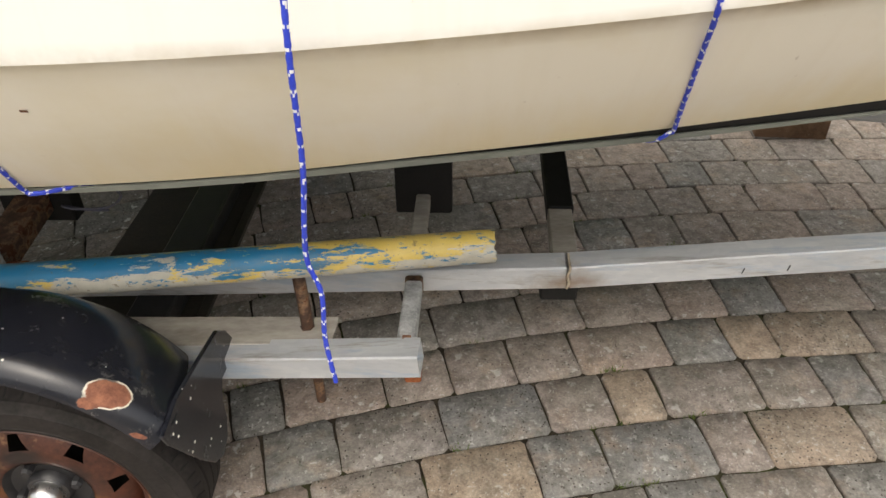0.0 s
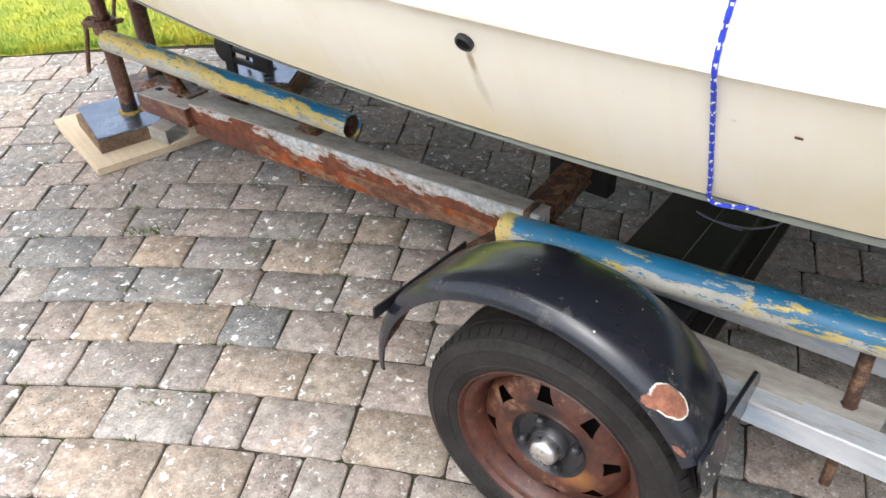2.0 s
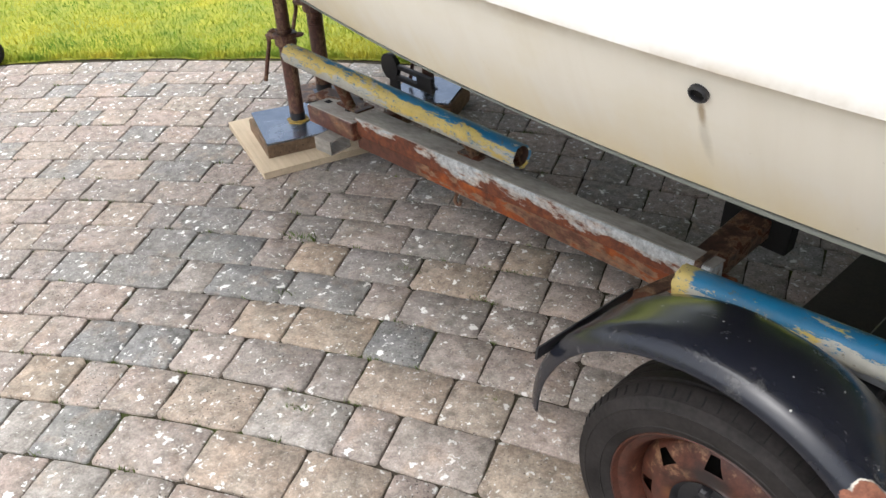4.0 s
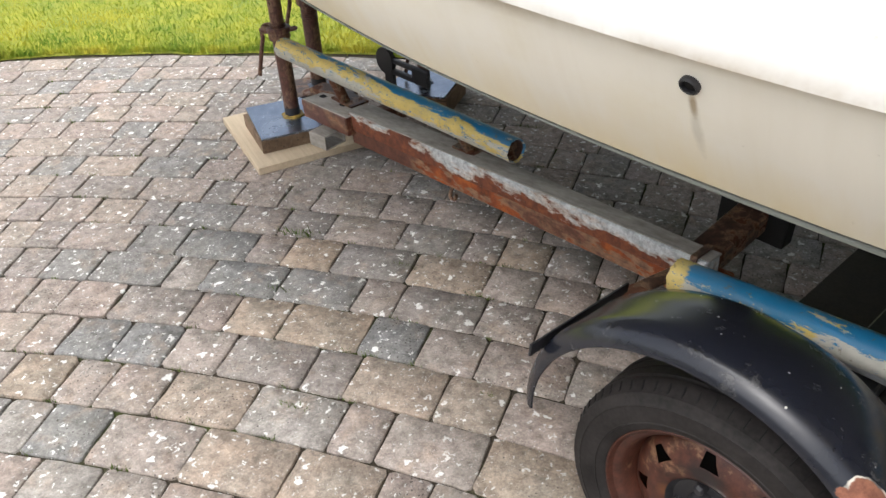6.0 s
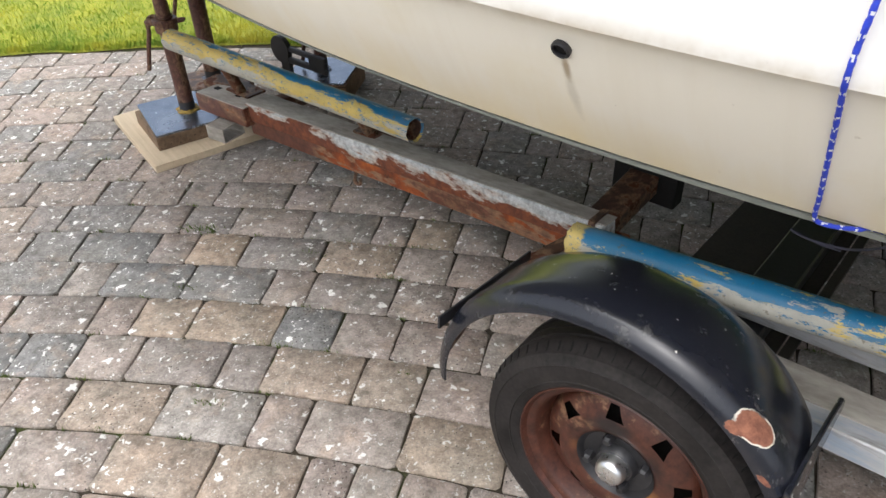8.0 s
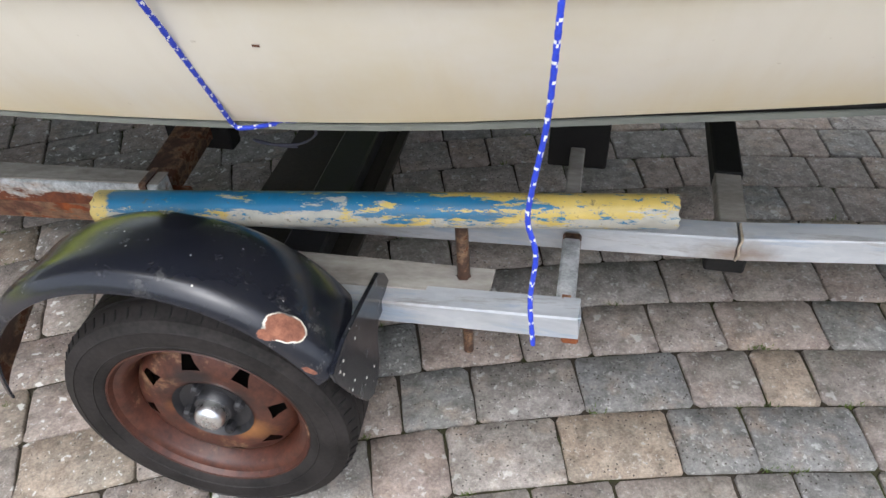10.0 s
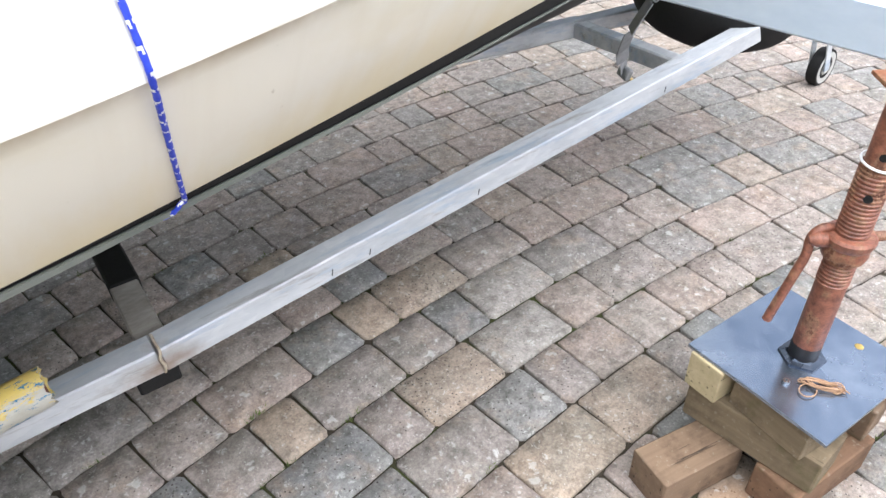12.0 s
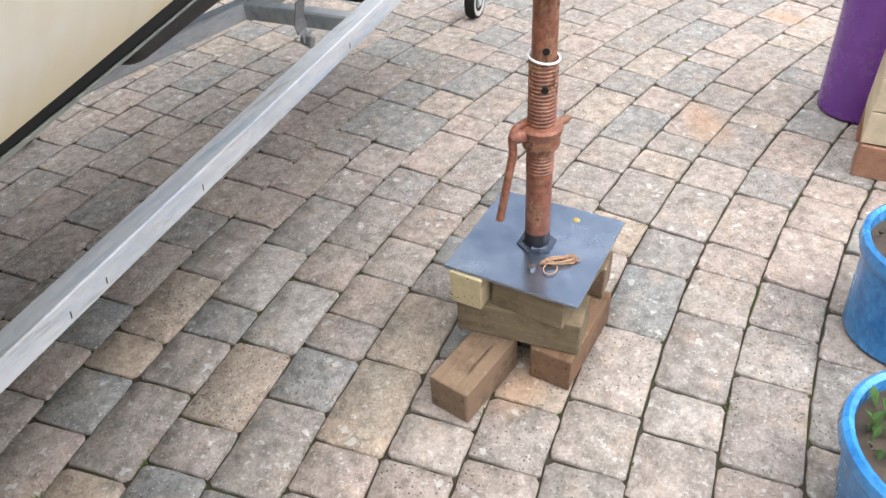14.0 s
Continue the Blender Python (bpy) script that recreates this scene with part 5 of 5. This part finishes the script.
# ================= small things on the plate =================
def string_bundle():
    rng = random.Random(3)
    bm = None
    c = Vector((1.237, 1.027, BASE_Z + 0.0115))
    for k in range(7):
        w, h = rng.uniform(0.006, 0.013), rng.uniform(0.030, 0.045)
        tilt = radians(rng.uniform(-75, -45))
        pts = []
        for j in range(9):
            u = 2 * math.pi * j / 8
            lx, ly = h * math.cos(u) * (1 if j < 5 else 0.8), w * math.sin(u)
            pts.append(c + Vector((lx * math.cos(tilt) - ly * math.sin(tilt), lx * math.sin(tilt) + ly * math.cos(tilt), 0.0012 * k + 0.002 * math.sin(3 * u + k))) + Vector((rng.uniform(-4, 4), rng.uniform(-4, 4), 0)) * 0.001)
        s = sweep(smooth_path(pts, 4), 0.0013, 6)
        bm = s if bm is None else join(bm, s)
    loop = [c + Vector((-0.03 + 0.018 * math.cos(u), 0.012 + 0.014 * math.sin(u), 0.001)) for u in (0.7 * q for q in range(9))]
    bm = join(bm, sweep(smooth_path(loop, 4), 0.0013, 6))
    solo("string_bundle", bm, M_STRING, "tangled tan string lying on the steel plate", "string", smooth=True)
    solo("small_nut", spin([(0.003, 0), (0.007, 0), (0.007, 0.006), (0.003, 0.006)], Matrix.Translation((1.196, 1.076, BASE_Z + 0.0082)), 6, True), M_CHROME, "small steel nut lying on the plate", "nut")
    solo("dry_leaf", spin([(0, 0.003), (0.006, 0.002), (0.009, 0)], Matrix.Translation((1.390, 1.045, BASE_Z + 0.0082)), 7), M_SCRAP, "small yellow scrap lying on the plate", "leaf")


string_bundle()


# ================= pots and planter =================
def pot(name, at, profile, mat, label, rim_label, plants=0, seed=1):
    t = thing(name, at, label, "flower pot", "garden pots")
    m = Matrix.Translation(at)
    part("body", spin(profile, m, 48), mat, t, rim_label, True)
    top = max(z for _, z in profile)
    rs = min(x for x, z in profile if z > top * 0.8)
    part("soil", spin([(0, top - 0.03), (rs * 0.6, top - 0.028), (rs, top - 0.035)], m, 24), M_SOIL, t, "dark potting soil")
    rng = random.Random(seed)
    if plants:
        bm = bmesh.new()
        for _ in range(plants):
            a, d = rng.uniform(0, 6.283), rs * rng.random() ** 0.5 * 0.9
            x, y, z = at[0] + d * math.cos(a), at[1] + d * math.sin(a), at[2] + top - 0.032
            h = rng.uniform(0.01, 0.05)
            b, w = rng.uniform(0, 6.283), rng.uniform(0.004, 0.009)
            tip = Vector((x + h * 0.7 * math.cos(b), y + h * 0.7 * math.sin(b), z + h))
            mid = (Vector((x, y, z)) + tip) / 2 + Vector((0, 0, 0.006))
            sd = Vector((-math.sin(b), math.cos(b), 0)) * w
            bm.faces.new([bm.verts.new(p) for p in (Vector((x, y, z)), mid + sd, tip, mid - sd)])
        part("foliage", bm, M_LEAF, t, "small sprouting green leaves")
    return t


pot("blue_pot", (1.63, 0.305, 0), [(0, 0), (0.125, 0), (0.135, 0.01), (0.145, 0.15), (0.152, 0.22), (0.162, 0.23), (0.167, 0.245), (0.165, 0.268), (0.158, 0.275), (0.150, 0.268), (0.142, 0.22)], M_BLUEPOT, "glazed blue flower pot standing on the paving", "", 40, 2)
pot("blue_pot", (1.085, 0.285, 0), [(0, 0), (0.115, 0), (0.125, 0.01), (0.150, 0.14), (0.160, 0.215), (0.172, 0.225), (0.180, 0.24), (0.178, 0.262), (0.170, 0.270), (0.160, 0.264), (0.152, 0.21)], M_BLUEPOT, "glazed blue flower pot with sprouting soil", "", 160, 3)
pot("purple_pot", (2.69, 0.490, 0), [(0, 0), (0.105, 0), (0.120, 0.012), (0.130, 0.3), (0.142, 0.62), (0.152, 0.66), (0.146, 0.67), (0.135, 0.62)], M_PURPLE, "tall glazed purple pot standing on the paving", "", 0, 4)


def planter():
    t = thing("timber_planter", (2.40, 0.26, 0), "raw timber planter on a reddish block", "planter")
    for x in (2.313, 2.513):
        part("foot", box((0.10, 0.16, 0.108), Matrix.Translation((x, 0.392, 0.054)), 0.004), M_FOOT, t, "reddish timber foot")
    for k in range(4):
        z = 0.163 + 0.103 * k
        part("end_board", box((0.028, 0.34, 0.10), Matrix.Translation((2.282, 0.305, z)), 0.003), M_BOARD, t, "pale sawn board")
        part("side_board", box((0.235, 0.028, 0.10), Matrix.Translation((2.415, 0.149, z)), 0.003), M_BOARD, t)
        part("side_board", box((0.235, 0.028, 0.10), Matrix.Translation((2.415, 0.461, z)), 0.003), M_BOARD, t)


planter()


def mower_wheel():
    t = thing("garden_roller", (-4.90, 1.12, 0), "small black wheel with red hub at the lawn's edge", "garden tool")
    m = Matrix.Translation((-4.90, 1.10, 0.085)) @ pose(0, 0, 0, 90, 0, 60)
    part("tyre", spin([(0.05, 0.022), (0.078, 0.024), (0.085, 0.012), (0.085, -0.012), (0.078, -0.024), (0.05, -0.022)], m, 28, True), M_BLACK, t, "", True)
    part("hub", spin([(0, 0.026), (0.05, 0.023), (0.052, -0.02), (0, -0.02)], m, 24), M_RED, t, "", True)
    part("housing", box((0.2, 0.12, 0.1), Matrix.Translation((-4.98, 0.98, 0.14)) @ pose(0, 0, 0, 0, 0, 60), 0.02, 3), M_RED, t, "red housing")


mower_wheel()


# ================= paving =================
# course n lies between the joints at START + n * WIDTH and START + (n + 1) * WIDTH
START, WIDTH = 5.6244, 0.1630
COURSES = range(-32, 20)
# stretches of courses seen well: first and last joint in degrees, then length (S, M, L) and tone of each sett
KNOWN = {
    -8: [(94.72, 83.86, "Ln Mw Mb Ln")],
    -7: [(94.36, 77.45, "Sw Ln Mw Sn Lw Mo Lw")],
    -6: [(96.01, 83.15, "Mn Lw Lb Mn Lw")],
    -5: [(94.65, 92.7, "Mo")],
    -3: [(97.31, 91.95, "Lo Lo")],
    -2: [(104.69, 91.8, "Lw Sn Mb Ln Mb Sn Mn")],
    -1: [(128.32, 121.38, "Mb Ln Lo"), (109.77, 91.04, "Mn Lw Lo Mb Lb Sn Lo Lw Mn")],
    0: [(128.65, 91.72, "Sw Mn Lo Lw Sn Lw Lo Mn Ln Mn Mb Ln Lb Mn So Ln Mn Sb Lw")],
    1: [(129.6, 93.54, "Mb Mb Mw Ln Sn Lo Mo Ln Ln Sn Mn Sb Ln Mn Mn Mn Ln Mb So Lo")],
    2: [(130.61, 118.25, "Mo Ln Sn Mo Lo Mb Mn"), (118.25, 95.13, "Ln Mn Ln Mn Ln Mn Ln Ln Mn Ln Mn Mb")],
    3: [(132.07, 117.18, "Mn Lo Sw Lb Lb Sn Ln Mn")],
    4: [(133.49, 121.25, "Sn Lw Mw Lb Sn Mo Ln"), (101.11, 93.07, "Mn Mb Mn Mb Ln")],
    5: [(133.78, 122.07, "Mb Mn Sn Ln Mn Mn Ln"), (101.68, 90.84, "Sn Mn Ln Mn Mb Ln Sn")],
    6: [(134.56, 123.11, "Sn Ln Lw Sn Mo Sn Ln"), (102.14, 90.07, "Ln Mo Mn Sn Mb Mo Lo Mn")],
    7: [(135.67, 124.89, "Mn Ln Ln Mn Mn Lb"), (97.8, 90.33, "Ln Lo Mn Lo")],
    8: [(137.29, 129.34, "Lw Mn Mn Sn Ln")],
}
JOINT = 0.0031
LENGTHS = {"S": 0.124, "M": 0.166, "L": 0.246}


def sett_mesh(length, seed):
    """A tumbled sett: unit width 0.16, uneven rounded edge, slightly domed."""
    rng = random.Random(seed)
    bm = bmesh.new()
    w = 0.16
    a, b = length / 2, w / 2
    pts = []
    for (x0, y0), (x1, y1) in (((-a, -b), (a, -b)), ((a, -b), (a, b)), ((a, b), (-a, b)), ((-a, b), (-a, -b))):
        cut0, cut1 = rng.uniform(0.005, 0.015), rng.uniform(0.005, 0.015)
        run = math.hypot(x1 - x0, y1 - y0)
        for k in range(5):
            t = (cut0 + (run - cut0 - cut1) * (k / 4 + (rng.uniform(-0.09, 0.09) if 0 < k < 4 else 0))) / run
            out_ = rng.uniform(-0.0030, 0.0010)
            pts.append((x0 + (x1 - x0) * t + (y1 - y0) / run * out_, y0 + (y1 - y0) * t - (x1 - x0) / run * out_))
    z0 = [rng.uniform(-0.0018, 0.0008) for _ in pts]
    low = [bm.verts.new((x, y, -0.025)) for x, y in pts]
    mid = [bm.verts.new((x, y, -0.0035 + q)) for (x, y), q in zip(pts, z0)]
    ins = [rng.uniform(0.0012, 0.0040) for _ in pts]
    top = [bm.verts.new((x * (1 - i_ / a), y * (1 - i_ / b), q)) for (x, y), q, i_ in zip(pts, z0, ins)]
    k = len(pts)
    for i in range(k):
        j = (i + 1) % k
        bm.faces.new((low[i], low[j], mid[j], mid[i]))
        bm.faces.new((mid[i], mid[j], top[j], top[i]))
    cv = bm.verts.new((0, 0, 0.0012))
    for i in range(k):
        bm.faces.new((top[i], top[(i + 1) % k], cv))
    for fc in bm.faces:
        fc.smooth = True
    for e in bm.edges:
        if len(e.link_faces) == 2 and e.calc_face_angle(0) > radians(22):
            e.smooth = False
    me = bpy.data.meshes.new("sett")
    bm.to_mesh(me)
    bm.free()
    return me


SETTS = {}
for key, v in LENGTHS.items():
    for tone in "nobw":
        SETTS[key, tone] = [sett_mesh(v - JOINT, 10 * i + ord(key)) for i in range(7)]
        for me in SETTS[key, tone]:
            me.materials.append(M_SETT[tone])


def lay():
    """Concentric courses of setts of three lengths."""
    rng = random.Random(21)
    out = []

    def put(n, a, b, key, tone):
        r = START + (n + 0.5) * WIDTH
        mid = radians((a + b) / 2)
        stretch = radians(abs(a - b)) * r / LENGTHS[key]
        x, y = RING.x + r * math.cos(mid), RING.y + r * math.sin(mid)
        if -6.6 < x < 6.4 and -3.4 < y < 5.4 and not (r > lawn_edge(mid) - 0.05 and x < 1.0):
            out.append((x, y, mid, key, tone, stretch, rng.randrange(7), rng.uniform(-0.0022, 0.0022), rng.uniform(-0.6, 0.6), rng.uniform(-0.5, 0.5)))

    def run(n, a, b, codes):
        """Lays the given setts between two joints."""
        total = sum(LENGTHS[c[0]] for c in codes)
        for c in codes:
            e = a - (a - b) * LENGTHS[c[0]] / total
            put(n, a, e, c[0], c[1])
            a = e
            total -= LENGTHS[c[0]]

    def fill(n, a, b):
        """Setts drawn by chance that make up the stretch between two joints."""
        room = radians(a - b) * (START + (n + 0.5) * WIDTH)
        codes, last = [], ""
        while room > 0.08:
            key = rng.choice("SMMLLL")
            if key == last == "L":
                key = rng.choice("SM")
            fits = [c for c in "LMS" if LENGTHS[c] <= room + 0.03]
            if key not in fits and fits:
                key = fits[0]
            last = key
            room -= LENGTHS[key]
            codes.append(key + rng.choice("nnnnnnnnowb" if rng.random() < 0.75 else "nw"))
        if codes:
            run(n, a, b, codes)

    for n in COURSES:
        at = 172 + rng.uniform(0, 2)
        for first, end, codes in KNOWN.get(n, ()):
            fill(n, at, first)
            run(n, first, end, codes.split())
            at = end
        fill(n, at, 20)
    return out


def paving():
    pavement = part("pavement", box((0.5, 0.5, 0.01), Matrix.Translation((0.2, 1.2, -0.03)), 0.001), M_SAND)
    tagged(pavement, "weathered tumbled concrete setts laid in curved courses", "paving", kind="structure")
    laid = lay()
    laid.sort(key=lambda s: math.hypot((s[0] + 0.35) / 1.6, s[1] - 1.2))
    big_v, big_f = [], []
    for i, (x, y, b, key, tone, stretch, k, dz, t1, t2) in enumerate(laid):
        m = Matrix.Translation((x, y, dz)) @ pose(0, 0, 0, t1, t2, math.degrees(b) - 90) @ Matrix.Diagonal((stretch, (WIDTH - JOINT) / 0.16, 1, 1))
        me = SETTS[key, tone][k]
        if i < 300:
            ob = new("sett", me)
            ob.parent = pavement
            ob.matrix_basis = m
        else:
            off = len(big_v)
            big_v += [tuple(m @ v.co) for v in me.vertices]
            big_f += [tuple(off + q for q in p.vertices) for p in me.polygons]
    me = bpy.data.meshes.new("setts_beyond")
    me.from_pydata(big_v, [], big_f)
    me.materials.append(M_PAVERS)
    ob = new("setts_beyond", me)
    ob.parent = pavement
    tagged(ob, "more weathered setts further off", kind="stuff")


paving()


# ================= weeds in the joints =================
def weeds():
    """Small tufts of moss and grass that root where setts meet."""
    rng = random.Random(9)
    spots = [(-2.245, 1.439, 1.6), (-2.04, 1.22, 0.8), (-1.591, 1.005, 0.7), (-1.864, 1.575, 0.7), (-1.268, 1.391, 0.6), (-0.881, 0.85, 0.5), (0.651, 1.177, 0.5)]
    for n in range(-8, 15):
        for _ in range(14):
            r = START + n * WIDTH + rng.uniform(-0.004, 0.004)
            a = radians(rng.uniform(100, 144) if rng.random() < 0.75 else rng.uniform(62, 100))
            spots.append((RING.x + r * math.cos(a), RING.y + r * math.sin(a), rng.uniform(0.12, 0.45)))
    verts, faces = [], []
    for x0, y0, s in spots:
        along_ = math.atan2(y0 - RING.y, x0 - RING.x) + math.pi / 2
        for _ in range(int(26 * s) + 8):
            d = rng.gauss(0, 0.016 * s + 0.006)
            x, y = x0 + d * math.cos(along_) + rng.gauss(0, 0.0025 + 0.004 * s), y0 + d * math.sin(along_) + rng.gauss(0, 0.0025 + 0.004 * s)
            z = -0.006
            h, w = rng.uniform(0.005, 0.014) * (0.6 + s), rng.uniform(0.0012, 0.0032) * (0.7 + 0.5 * s)
            t, b = rng.uniform(0, 6.283), rng.uniform(0, 6.283)
            lean = rng.uniform(0.2, 1.3) * h
            i = len(verts)
            dx, dy = w * math.cos(t), w * math.sin(t)
            verts += [(x - dx, y - dy, z), (x + dx, y + dy, z), (x + lean * math.cos(b), y + lean * math.sin(b), z + 0.004 + h)]
            faces.append((i, i + 1, i + 2))
    me = bpy.data.meshes.new("weeds")
    me.from_pydata(verts, [], faces)
    me.materials.append(M_WEED)
    tagged(new("weeds", me), "small green weeds and moss in the paving joints", "weeds", kind="stuff")


weeds()
